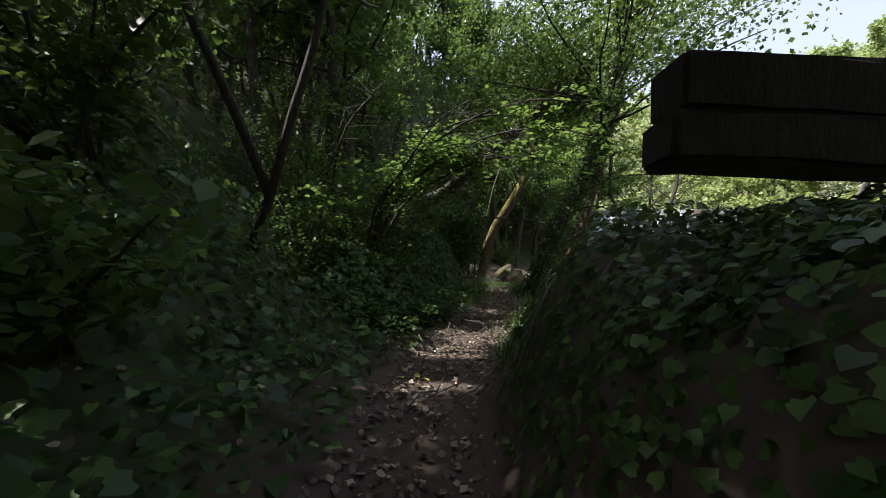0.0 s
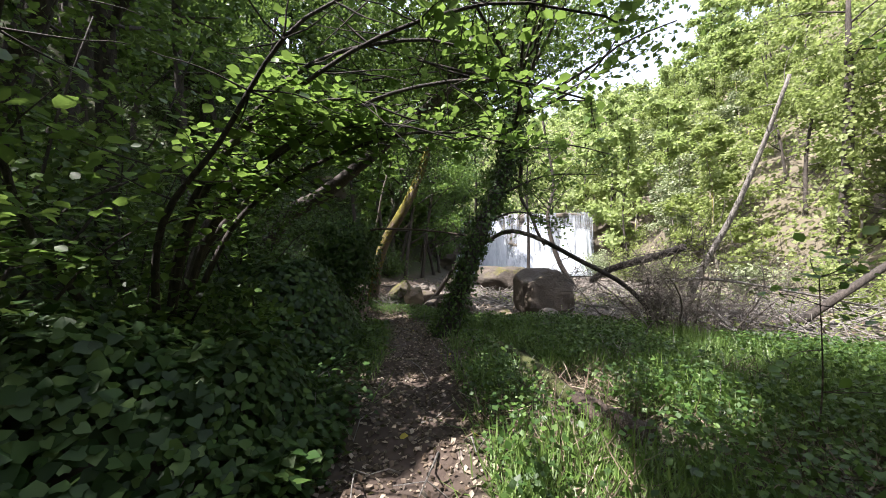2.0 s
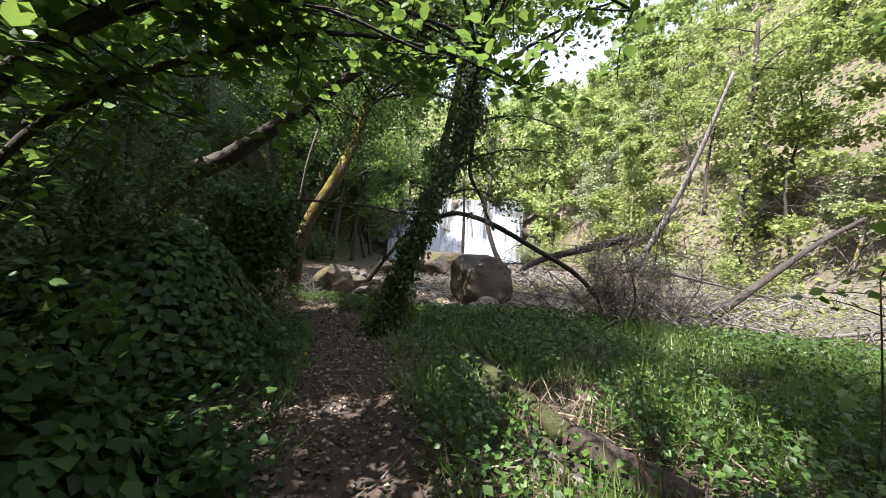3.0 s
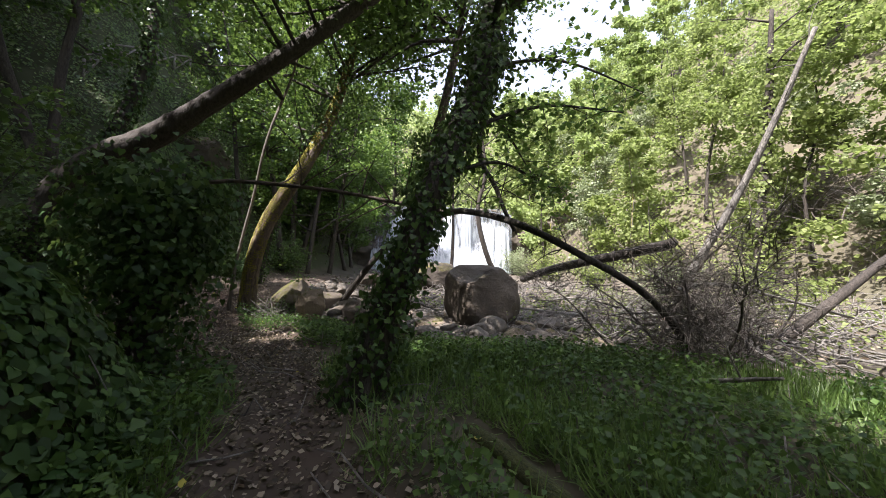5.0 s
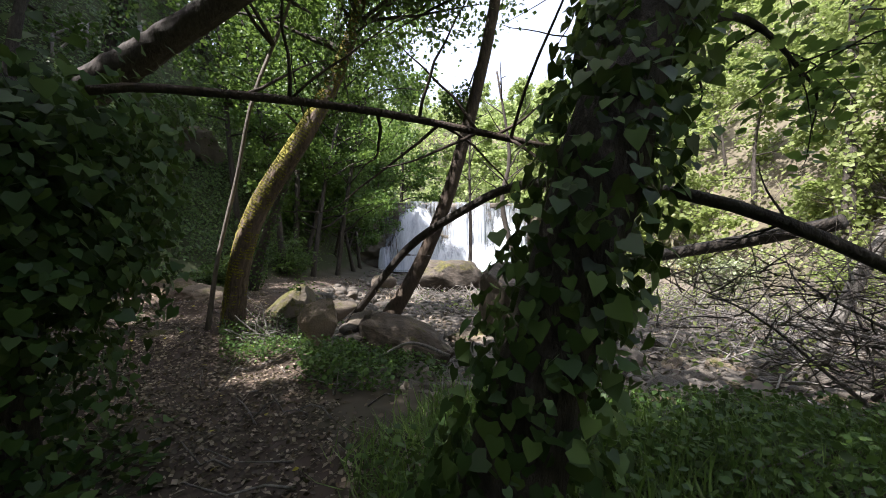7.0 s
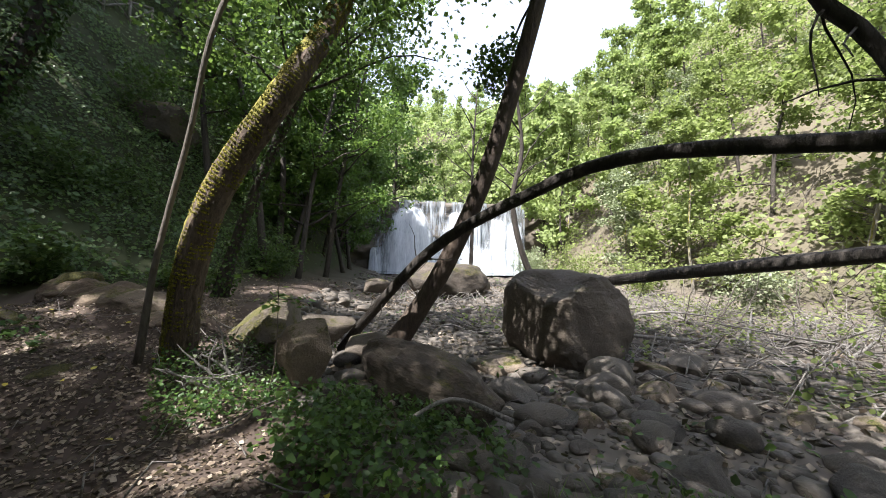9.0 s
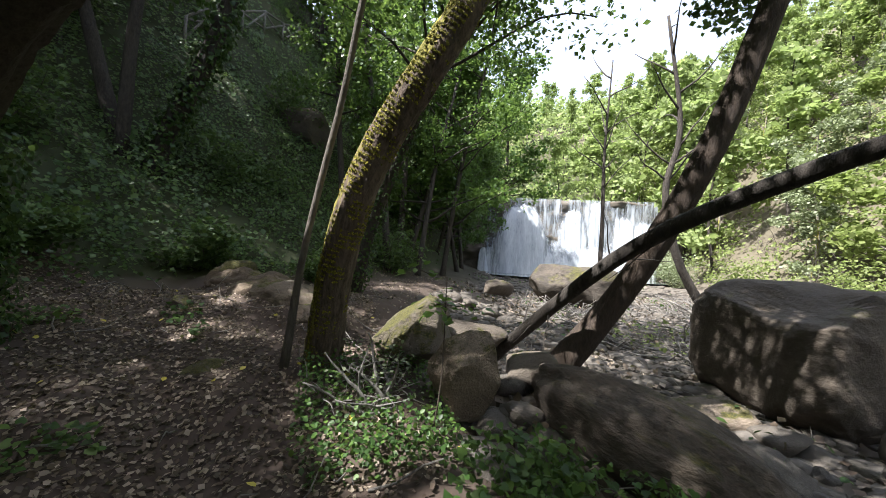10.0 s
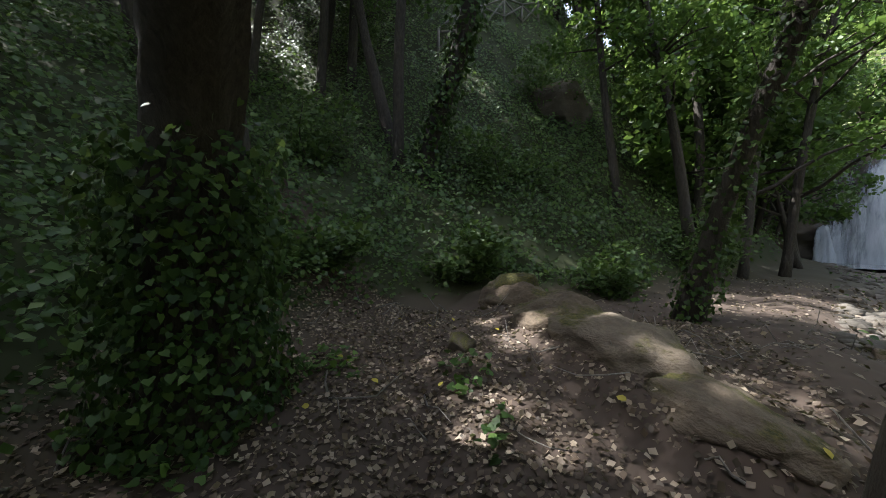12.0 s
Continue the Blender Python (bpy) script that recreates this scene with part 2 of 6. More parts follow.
def water_sheet_material(name, lo, hi, dark=(0.2, 0.25, 0.31), light=(0.42, 0.47, 0.53)):
    """Falling white water: fine streaks of foam with gaps, broken up towards the edges of the sheet."""
    mat, nt, b, out = material(name)
    wide = noise_tex(nt, 1.0, 4, 0.6, coords(nt, (1.1, 1.1, 0.22)))
    fine = noise_tex(nt, 1.0, 5, 0.7, coords(nt, (5.5, 5.5, 0.45)))
    mid = nt.nodes.new("ShaderNodeMath")
    mid.operation = "MULTIPLY_ADD"
    mid.inputs[1].default_value = 0.75
    nt.links.new(wide, mid.inputs[0])
    half = nt.nodes.new("ShaderNodeMath")
    half.operation = "MULTIPLY"
    half.inputs[1].default_value = 0.55
    nt.links.new(fine, half.inputs[0])
    nt.links.new(half.outputs[0], mid.inputs[2])
    at = nt.nodes.new("ShaderNodeAttribute")
    at.attribute_name = "body"
    full = nt.nodes.new("ShaderNodeMath")
    full.operation = "MULTIPLY_ADD"
    full.inputs[1].default_value = 0.5
    nt.links.new(at.outputs["Fac"], full.inputs[0])
    less = nt.nodes.new("ShaderNodeMath")
    less.operation = "SUBTRACT"
    less.inputs[1].default_value = 0.5
    nt.links.new(mid.outputs[0], less.inputs[0])
    nt.links.new(less.outputs[0], full.inputs[2])
    nt.links.new(ramp(nt, mid.outputs[0], [(0.45, dark), (0.8, light)]), b.inputs["Base Color"])
    b.inputs["Roughness"].default_value = 0.7
    tp = nt.nodes.new("ShaderNodeBsdfTransparent")
    ms = nt.nodes.new("ShaderNodeMixShader")
    nt.links.new(ramp(nt, full.outputs[0], [(lo, (0.02, 0.02, 0.02)), (hi, (0.97, 0.97, 0.97))]), ms.inputs[0])
    nt.links.new(tp.outputs[0], ms.inputs[1])
    nt.links.new(b.outputs[0], ms.inputs[2])
    nt.links.new(ms.outputs[0], out.inputs["Surface"])
    bump(nt, b, mid.outputs[0], 0.6, 0.2)
    return mat


WATER_THIN = water_sheet_material("thin_falling_water", 0.6, 0.84, (0.16, 0.19, 0.22), (0.34, 0.38, 0.42))
WATER_MID = water_sheet_material("white_falling_water", 0.47, 0.76, (0.18, 0.21, 0.24), (0.42, 0.46, 0.5))
WATER_FOAM = water_sheet_material("foaming_falling_water", 0.12, 0.54, (0.3, 0.34, 0.39), (0.54, 0.58, 0.62))
mat_pool, nt, b, out = material("pool_water")
b.inputs["Base Color"].default_value = (0.1, 0.13, 0.12, 1)
b.inputs["Roughness"].default_value = 0.12
nt.links.new(ramp(nt, noise_tex(nt, 0.35, 6), [(0.42, (0.09, 0.11, 0.1)), (0.6, (0.75, 0.8, 0.84))]), b.inputs["Base Color"])
bump(nt, b, noise_tex(nt, 4, 4), 0.5, 0.1)

# ---------------------------------------------------------------- builders
def thing(name, place, label, category, group="", kind=""):
    ob = new(name)
    ob.empty_display_size = 0.2
    ob.location = place
    return tagged(ob, label, category, group, kind)


def mesh_from(verts, faces, smooth=True):
    """A mesh from an (n, 3) array and an (m, k) array of faces."""
    verts, faces = np.asarray(verts, np.float32), np.asarray(faces, np.int32)
    me = bpy.data.meshes.new("mesh")
    me.vertices.add(len(verts))
    me.vertices.foreach_set("co", verts.ravel())
    k = faces.shape[1]
    me.loops.add(faces.size)
    me.loops.foreach_set("vertex_index", faces.ravel())
    me.polygons.add(len(faces))
    me.polygons.foreach_set("loop_start", np.arange(0, faces.size, k, dtype=np.int32))
    if smooth:
        me.polygons.foreach_set("use_smooth", np.ones(len(faces), bool))
    me.update(calc_edges=True)
    return me


def put(name, me, mat, parent=None, label=""):
    me.name = name
    if not me.materials:
        me.materials.append(mat)
    ob = new(name, me)
    if parent:
        ob.parent = parent
    return tagged(ob, label)


def local(points, parent):
    return np.asarray(points, float) - np.array(parent.location)


def curve_points(ctrl, n):
    """A smooth run of n points through a few control points."""
    c = np.asarray(ctrl, float)
    seg = np.r_[0, np.cumsum(np.linalg.norm(np.diff(c[:, :3], axis=0), axis=1))]
    t = np.linspace(0, seg[-1], n)
    ext = np.vstack([2 * c[0] - c[1], c, 2 * c[-1] - c[-2]])
    out = []
    for v in t:
        i = min(max(np.searchsorted(seg, v) - 1, 0), len(c) - 2)
        u = (v - seg[i]) / max(seg[i + 1] - seg[i], 1e-6)
        p0, p1, p2, p3 = ext[i], ext[i + 1], ext[i + 2], ext[i + 3]
        out.append(0.5 * (2 * p1 + (p2 - p0) * u + (2 * p0 - 5 * p1 + 4 * p2 - p3) * u * u + (3 * p1 - p0 - 3 * p2 + p3) * u ** 3))
    return np.array(out)


def tube_arrays(pts, radii, sides=8, rough=0.0, rng=None, start=0):
    pts = np.asarray(pts, float)
    n = len(pts)
    radii = np.broadcast_to(radii, n) if np.ndim(radii) else np.full(n, radii)
    tan = np.gradient(pts, axis=0)
    tan /= np.linalg.norm(tan, axis=1)[:, None] + 1e-9
    ref = np.where(np.abs(tan[:, 2:3]) > 0.9, [[1.0, 0, 0]], [[0, 0, 1.0]])
    a = np.cross(tan, ref)
    a /= np.linalg.norm(a, axis=1)[:, None] + 1e-9
    for i in range(1, n):
        a[i] = a[i - 1] - tan[i] * (a[i - 1] @ tan[i])
        a[i] /= np.linalg.norm(a[i]) + 1e-9
    b = np.cross(tan, a)
    ang = np.linspace(0, 2 * np.pi, sides, endpoint=False)
    r = np.repeat(radii[:, None], sides, 1)
    if rough and rng is not None:
        base = rng.normal(0, rough, sides)
        r = r * (1 + base[None, :] + rng.normal(0, rough * 0.6, (n, sides)))
    v = pts[:, None] + r[..., None] * (np.cos(ang)[None, :, None] * a[:, None] + np.sin(ang)[None, :, None] * b[:, None])
    v = v.reshape(-1, 3)
    i, j = np.meshgrid(np.arange(n - 1), np.arange(sides), indexing="ij")
    q = np.stack([i * sides + j, i * sides + (j + 1) % sides, (i + 1) * sides + (j + 1) % sides, (i + 1) * sides + j], -1).reshape(-1, 4)
    ends = np.vstack([v, pts[0], pts[-1]])
    k = len(v)
    j = np.arange(sides)
    cap0 = np.stack([np.full(sides, k), (j + 1) % sides, j, j], 1)
    cap1 = np.stack([np.full(sides, k + 1), (n - 1) * sides + j, (n - 1) * sides + (j + 1) % sides, (n - 1) * sides + (j + 1) % sides], 1)
    tris = np.vstack([q[:, [0, 1, 2]], q[:, [0, 2, 3]], cap0[:, :3], cap1[:, :3]])
    return ends, tris + start


def joined(parts):
    vs, fs, k = [], [], 0
    for v, f in parts:
        vs.append(v)
        fs.append(f + k)
        k += len(v)
    return mesh_from(np.vstack(vs), np.vstack(fs))


QUAD = (np.array([(0, 0, 0), (0.4, 0.5, 0.09), (0, 1, 0), (-0.4, 0.5, 0.09)]), np.array([(0, 1, 2), (0, 2, 3)]))
OVAL = (np.array([(0, 0, 0), (0.3, 0.22, 0.05), (0.36, 0.58, 0.06), (0, 1, -0.06), (-0.36, 0.58, 0.06), (-0.3, 0.22, 0.05), (0, 0.5, -0.02)]),
        np.array([(0, 1, 6), (1, 2, 6), (2, 3, 6), (3, 4, 6), (4, 5, 6), (5, 0, 6)]))
IVY = (np.array([(0, 0.06, 0), (0.33, -0.08, 0.02), (0.5, 0.22, 0.05), (0.35, 0.52, 0.04), (0, 0.96, -0.06), (-0.35, 0.52, 0.04), (-0.5, 0.22, 0.05), (-0.33, -0.08, 0.02), (0, 0.36, 0)]),
       np.array([(k, (k + 1) % 8, 8) for k in range(8)]))
BLADE = (np.array([(-0.02, 0, 0), (0.02, 0, 0), (0.018, 0.55, 0.07), (-0.018, 0.55, 0.07), (0, 1, 0.3)]), np.array([(0, 1, 2), (0, 2, 3), (3, 2, 4)]))


def leaf_mesh(p, normal, size, shape, rng, tilt=0.5, up=None):
    """One mesh of many leaves at p, facing about normal; up: the way they point, where they have one."""
    n = len(p)
    d = np.broadcast_to(np.asarray(normal, float), (n, 3)) + rng.normal(0, tilt, (n, 3))
    d /= np.linalg.norm(d, axis=1)[:, None] + 1e-9
    way = rng.normal(0, 1, (n, 3)) if up is None else np.broadcast_to(up, (n, 3)) + rng.normal(0, 0.35, (n, 3))
    t = np.cross(way, d)
    t /= np.linalg.norm(t, axis=1)[:, None] + 1e-9
    b = np.cross(d, t)
    v, f = shape
    s = np.broadcast_to(size, n)[:, None, None]
    out = p[:, None] + s * (v[None, :, 0:1] * t[:, None] + v[None, :, 1:2] * b[:, None] + v[None, :, 2:3] * d[:, None])
    faces = (f[None] + (np.arange(n) * len(v))[:, None, None]).reshape(-1, f.shape[1])
    return mesh_from(out.reshape(-1, 3), faces, smooth=False)


def lattice(x, y, seed):
    """Smooth value noise on the plane, -1 to 1."""
    x, y = np.asarray(x, float), np.asarray(y, float)
    xi, yi = np.floor(x).astype(np.int64), np.floor(y).astype(np.int64)
    u, v = x - xi, y - yi
    u, v = u * u * (3 - 2 * u), v * v * (3 - 2 * v)

    def h(a, b):
        k = (a * 374761393 + b * 668265263 + seed * 982451653) & 0xFFFFFFFF
        k = ((k ^ (k >> 13)) * 1274126177) & 0xFFFFFFFF
        return ((k ^ (k >> 16)) & 0xFFFF) / 32767.5 - 1

    return (h(xi, yi) * (1 - u) + h(xi + 1, yi) * u) * (1 - v) + (h(xi, yi + 1) * (1 - u) + h(xi + 1, yi + 1) * u) * v


def side(x, y, line):
    """Signed distance to a run of points on the plan; right of it is positive."""
    x, y = np.asarray(x, float), np.asarray(y, float)
    best, sign = np.full(x.shape, 1e9), np.ones(x.shape)
    for (ax, ay), (bx, by) in zip(line, line[1:]):
        dx, dy = bx - ax, by - ay
        t = np.clip(((x - ax) * dx + (y - ay) * dy) / (dx * dx + dy * dy), 0, 1)
        d = np.hypot(x - ax - t * dx, y - ay - t * dy)
        s = np.where((x - ax) * dy - (y - ay) * dx >= 0, 1.0, -1.0)
        near = d < best
        best, sign = np.where(near, d, best), np.where(near, s, sign)
    return best * sign


def smooth(v, a, b):
    t = np.clip((v - a) / (b - a), 0, 1)
    return t * t * (3 - 2 * t)


# ---------------------------------------------------------------- the lie of the land
WAY = [(0.2, -14), (0.2, 0), (0.15, 2.6), (0.4, 4.5), (0.85, 6.1), (1.2, 7.2), (1.5, 8.4), (1.75, 9.6), (2.05, 10.8), (2.15, 12.3), (1.95, 13.6), (1.4, 15.4), (0.6, 17.2), (-0.5, 19.2), (-2.4, 21.2), (-6, 22.5)]
LEFT_FOOT = [(-0.7, -40), (-0.7, 0), (-0.95, 5), (-1.5, 8), (-1.9, 12), (-2.4, 16), (-3.2, 18.6), (-2.2, 22.3), (2.8, 26), (8, 33), (13.2, 42), (16.2, 50), (22, 62), (34, 90), (60, 160)]
RIGHT_FOOT = [(14, -40), (15, -10), (20, 2), (23, 9), (26, 16), (29, 25), (32, 34), (36.5, 42.5), (46, 62), (70, 100), (120, 170)]
BANK = [(9.5, -40), (8.5, 2), (8, 6), (6.4, 9.2), (4.6, 11.6), (3.6, 13.8), (3.0, 16), (2.9, 18.6), (4.2, 22.5), (9, 31.5), (14.5, 42), (17, 49)]
FALL_A, FALL_B = np.array((18.3, 50.3)), np.array((35.3, 42.4))
FALL_DIR = (FALL_B - FALL_A) / np.linalg.norm(FALL_B - FALL_A)
FALL_UP = np.array((-FALL_DIR[1], FALL_DIR[0]))      # upstream
LIP = 8.3


def land(x, y):
    x, y = np.asarray(x, float), np.asarray(y, float)
    bank = np.interp(y, [-10, 0, 4, 8, 10.5, 13, 16.4, 17.3, 18, 20, 26, 50], [0.1, 0.2, 0.3, 0.32, 0.28, 0.0, 0.0, 0.24, 0.3, 0.58, 0.5, 0.4])
    creek = np.interp(y, [0, 9, 14, 18, 24, 46], [-0.1, -0.1, -0.5, -0.55, -0.3, -0.1])
    z = bank + (creek - bank) * smooth(side(x, y, BANK), -0.4, 2.2)
    up = (x - FALL_A[0]) * FALL_UP[0] + (y - FALL_A[1]) * FALL_UP[1]
    z = np.where(up > 0.6, LIP - 0.25 + 0.02 * up, z)
    z = z + 62 * np.tanh(0.8 * np.maximum(up - 28, 0) / 62)
    dl, dr = -side(x, y, LEFT_FOOT), side(x, y, RIGHT_FOOT)
    hl, hr = 0.86 * np.log1p(np.exp(np.clip(dl * 3, -30, 30))) / 3, 1.2 * np.log1p(np.exp(np.clip(dr * 1.5, -30, 30))) / 1.5
    hl = np.where(dl > 9, 0.86 * dl, hl)
    hr = np.where(dr > 15, 1.2 * dr, hr)
    hl = hl * (1 + 0.8 * smooth(y, 24, 37) * (1 - smooth(y, 52, 64)))
    hl, hr = 70 * np.tanh(hl / 70), 80 * np.tanh(hr / 80)
    floor_up = np.where(up > 0.6, z, 0)
    z = np.maximum(z + hl + hr - np.minimum(floor_up, hl + hr) * 0.75, -2)
    rough = smooth(dl, 0.5, 4) + smooth(dr, 1, 8)
    z = z + rough * (0.55 * lattice(x * 0.35, y * 0.35, 3) + 0.25 * lattice(x * 0.9, y * 0.9, 4))
    r = ((x - 2.75) / 2.15) ** 4 + ((y - 2.1) / 2.1) ** 4
    z = z + 1.3 * (1 - smooth(r, 0.0, 1.25)) * (1 + 0.12 * lattice(x * 1.7, y * 1.7, 8))
    r = ((x + 0.5) / 1.5) ** 2 + ((y - 10.5) / 2.0) ** 2
    z = z + 1.25 * (1 - smooth(r, 0.15, 1.05)) * (1 + 0.15 * lattice(x * 1.5, y * 1.5, 9))
    r = ((x + 0.95) / 1.15) ** 2 + ((y - 6.7) / 1.35) ** 2
    z = z + 0.6 * (1 - smooth(r, 0.15, 1.05)) * (1 + 0.2 * lattice(x * 1.5, y * 1.5, 19))
    r = (side(x, y, [(-0.3, 23.0), (0.9, 21.0), (2.1, 18.9)]) / 0.75) ** 2
    z = z + 0.16 * (1 - smooth(r, 0.1, 1.0))
    r = ((x - 5.0) / 1.35) ** 2 + ((y - 16.8) / 1.6) ** 2
    z = z + 0.42 * (1 - smooth(r, 0.1, 1.0))
    w = np.abs(side(x, y, WAY))
    z = z - 0.05 * (1 - smooth(w, 0.15, 0.6))
    z = z + 0.05 * lattice(x * 1.6, y * 1.6, 1) + 0.022 * lattice(x * 4.5, y * 4.5, 2) + 0.012 * lattice(x * 9, y * 9, 20)
    return z


def on_land(x, y, lift=0.0):
    return np.stack([x, y, land(x, y) + lift], -1)


def steps(*runs):
    out = []
    for a, b, s in runs:
        out.append(np.arange(a, b, s))
    return np.unique(np.round(np.concatenate(out), 4))


gx = steps((-2000, -200, 150), (-200, -40, 8), (-40, -8, 1.0), (-8, -3, 0.3), (-3, 8, 0.11), (8, 16, 0.3), (16, 45, 0.8), (45, 120, 4), (120, 300, 20), (300, 2101, 200))
gy = steps((-2000, -100, 200), (-100, -12, 6), (-12, -1, 0.4), (-1, 22, 0.12), (22, 32, 0.35), (32, 60, 0.7), (60, 130, 4), (130, 400, 20), (400, 2101, 200))
X, Y = np.meshgrid(gx, gy, indexing="ij")
Z = land(X.ravel(), Y.ravel())
ny = len(gy)
i, j = np.meshgrid(np.arange(len(gx) - 1), np.arange(ny - 1), indexing="ij")
quads = np.stack([i * ny + j, (i + 1) * ny + j, (i + 1) * ny + j + 1, i * ny + j + 1], -1).reshape(-1, 4)
me = mesh_from(np.stack([X.ravel(), Y.ravel(), Z], -1), quads)
gravel = smooth(side(X.ravel(), Y.ravel(), BANK), 0.2, 1.8) * (1 - smooth(side(X.ravel(), Y.ravel(), RIGHT_FOOT), -1, 2)) * smooth(Y.ravel(), 5, 11)
up = (X.ravel() - FALL_A[0]) * FALL_UP[0] + (Y.ravel() - FALL_A[1]) * FALL_UP[1]
gravel = gravel * (up < 0.5) * smooth(((X.ravel() - 4.5) / 1.9) ** 2 + ((Y.ravel() - 16.7) / 1.7) ** 2, 0.7, 1.2)
wayd = np.abs(side(X.ravel(), Y.ravel(), WAY))
clearing = smooth(Y.ravel(), 12, 15) * (1 - smooth(side(X.ravel(), Y.ravel(), BANK), 0, 3)) * (1 - smooth(Y.ravel(), 26, 32)) * (1 - smooth(-side(X.ravel(), Y.ravel(), LEFT_FOOT), -1.5, 0.5))
green = smooth(wayd + 0.25 * lattice(X.ravel() * 1.3, Y.ravel() * 1.3, 5), 0.45, 0.9) * (1 - clearing)
green = green * (1 - 0.6 * (side(X.ravel(), Y.ravel(), LEFT_FOOT) > 0) * (side(X.ravel(), Y.ravel(), RIGHT_FOOT) < 0) * (up < 0.5))
scree = smooth(side(X.ravel(), Y.ravel(), RIGHT_FOOT), -1, 2)
for name, arr in (("gravel", gravel), ("green", green), ("scree", scree)):
    me.attributes.new(name, "FLOAT", "POINT").data.foreach_set("value", arr.astype(np.float32))
tagged(put("ground", me, GROUND), "brown forest floor with a trodden earth path", "ground", kind="structure")

# ---------------------------------------------------------------- the waterfall and its cliff
def cliff():
    rng = np.random.default_rng(11)
    s = np.linspace(-9, 30, 150)
    zz = np.linspace(-0.6, LIP + 0.35, 46)
    S, H = np.meshgrid(s, zz, indexing="ij")
    out = -0.35 + 0.45 * lattice(S * 0.5, H * 0.7, 21) + 0.22 * lattice(S * 1.6, H * 2.2, 22) + 0.3 * np.round(2 * lattice(S * 0.12, H * 0.8, 23)) / 2
    out = out - 1.6 * smooth(-S, 0.5, 6) * (1 - H / 9) - 0.9 * smooth(S - 18.7, 0, 5) * (1 - H / 9)
    top = LIP + 0.12 * lattice(s * 0.4, s * 0, 24) + 2.6 * smooth(-s, 0.6, 7) + 2.2 * smooth(s - 18.8, 0, 8)
    Hs = -0.6 + (H + 0.6) / (LIP + 0.95) * (top[:, None] + 0.6)
    P = FALL_A[None, None] + S[..., None] * FALL_DIR + out[..., None] * FALL_UP
    v = np.concatenate([P, Hs[..., None]], -1)
    back = v[:, -1].copy()
    back[:, :2] += FALL_UP * 3
    back[:, 2] -= 0.1
    v = np.concatenate([v, back[:, None]], 1)
    k = v.shape[1]
    i, j = np.meshgrid(np.arange(len(s) - 1), np.arange(k - 1), indexing="ij")
    q = np.stack([i * k + j, (i + 1) * k + j, (i + 1) * k + j + 1, i * k + j + 1], -1).reshape(-1, 4)
    tagged(put("cliff_wall", mesh_from(v.reshape(-1, 3), q), ROCK_CLIFF), "dark wet ledged rock wall behind the waterfall", "rock wall", kind="structure")


def water_sheet(s0, s1, z0, z1, w0, bulge, seed, n=30, m=30, fade=0.5, soft=0.1, thin=0.0):
    """A sheet of falling water that fills s0 to s1 at its foot and starts w0 of that wide; its body thins out at the edges."""
    a, h = np.meshgrid(np.linspace(-1, 1, n), np.linspace(0, 1, m), indexing="ij")
    mid, half = (s0 + s1) / 2, (s1 - s0) / 2
    s = mid + a * half * (w0 + (1 - w0) * np.sqrt(1 - (1 - h) ** 2))
    out = -0.75 - bulge * np.sqrt(np.clip(1 - a ** 2, 0, 1)) * np.sqrt(h) - 0.3 * h
    out = out + 0.1 * lattice(s * 3, h * 1.2, seed) + 0.06 * lattice(s * 8, h * 2, seed + 1)
    z = z1 + (z0 - z1) * h
    p = FALL_A + s[..., None] * FALL_DIR + out[..., None] * FALL_UP
    v = np.concatenate([p, z[..., None]], -1).reshape(-1, 3)
    i, j = np.meshgrid(np.arange(n - 1), np.arange(m - 1), indexing="ij")
    me = mesh_from(v, np.stack([i * m + j, (i + 1) * m + j, (i + 1) * m + j + 1, i * m + j + 1], -1).reshape(-1, 4))
    body = (smooth(1 - np.abs(a), 0, fade) if fade else 1.0) * (smooth(h, 0, soft) if soft else 1.0) - thin * (1 - smooth(h, 0.1, 0.7))
    me.attributes.new("body", "FLOAT", "POINT").data.foreach_set("value", np.broadcast_to(body, a.shape).astype(np.float32).ravel())
    return me


cliff()
fall = thing("waterfall", (0, 0, 0), "wide white waterfall pouring over a straight rock lip", "waterfall")
put("curtain", water_sheet(0.1, 3.6, 0.1, LIP + 0.12, 1, 0.1, 31, 30, 24, 0, 0), WATER_THIN, fall, "thin streaks of clear falling water")
put("curtain", water_sheet(3.6, 18.7, 0.1, LIP + 0.12, 1, 0.12, 32, 90, 24, 0, 0, 0.12), WATER_MID, fall, "broken white curtain of falling water")
for s0, s1, top, w0, bulge, seed in ((1.0, 8.2, LIP - 0.6, 0.2, 1.7, 41), (8.2, 12.0, LIP - 0.9, 0.35, 1.0, 43), (11.6, 13.6, LIP + 0.1, 0.8, 0.4, 45),
                                     (14.0, 16.6, LIP - 1.5, 0.6, 0.7, 47), (15.8, 18.8, LIP - 1.9, 0.6, 0.8, 49), (-0.2, 1.5, 2.9, 0.3, 0.8, 51)):
    put("cascade", water_sheet(s0, s1, -0.1, top, w0, bulge, seed), WATER_FOAM, fall, "foaming white fan of water")
put("spray", water_sheet(0.2, 18.6, -0.1, 4.0, 0.9, 1.5, 55, 70, 20, 0.1, 0.75), WATER_FOAM, fall, "white spray over the lower ledges")
n = 40
a = np.linspace(0, 2 * np.pi, n, endpoint=False)
c = FALL_A + 9 * FALL_DIR - 4.2 * FALL_UP
rad = 1 + 0.12 * np.sin(3 * a + 1) + 0.06 * np.sin(7 * a)
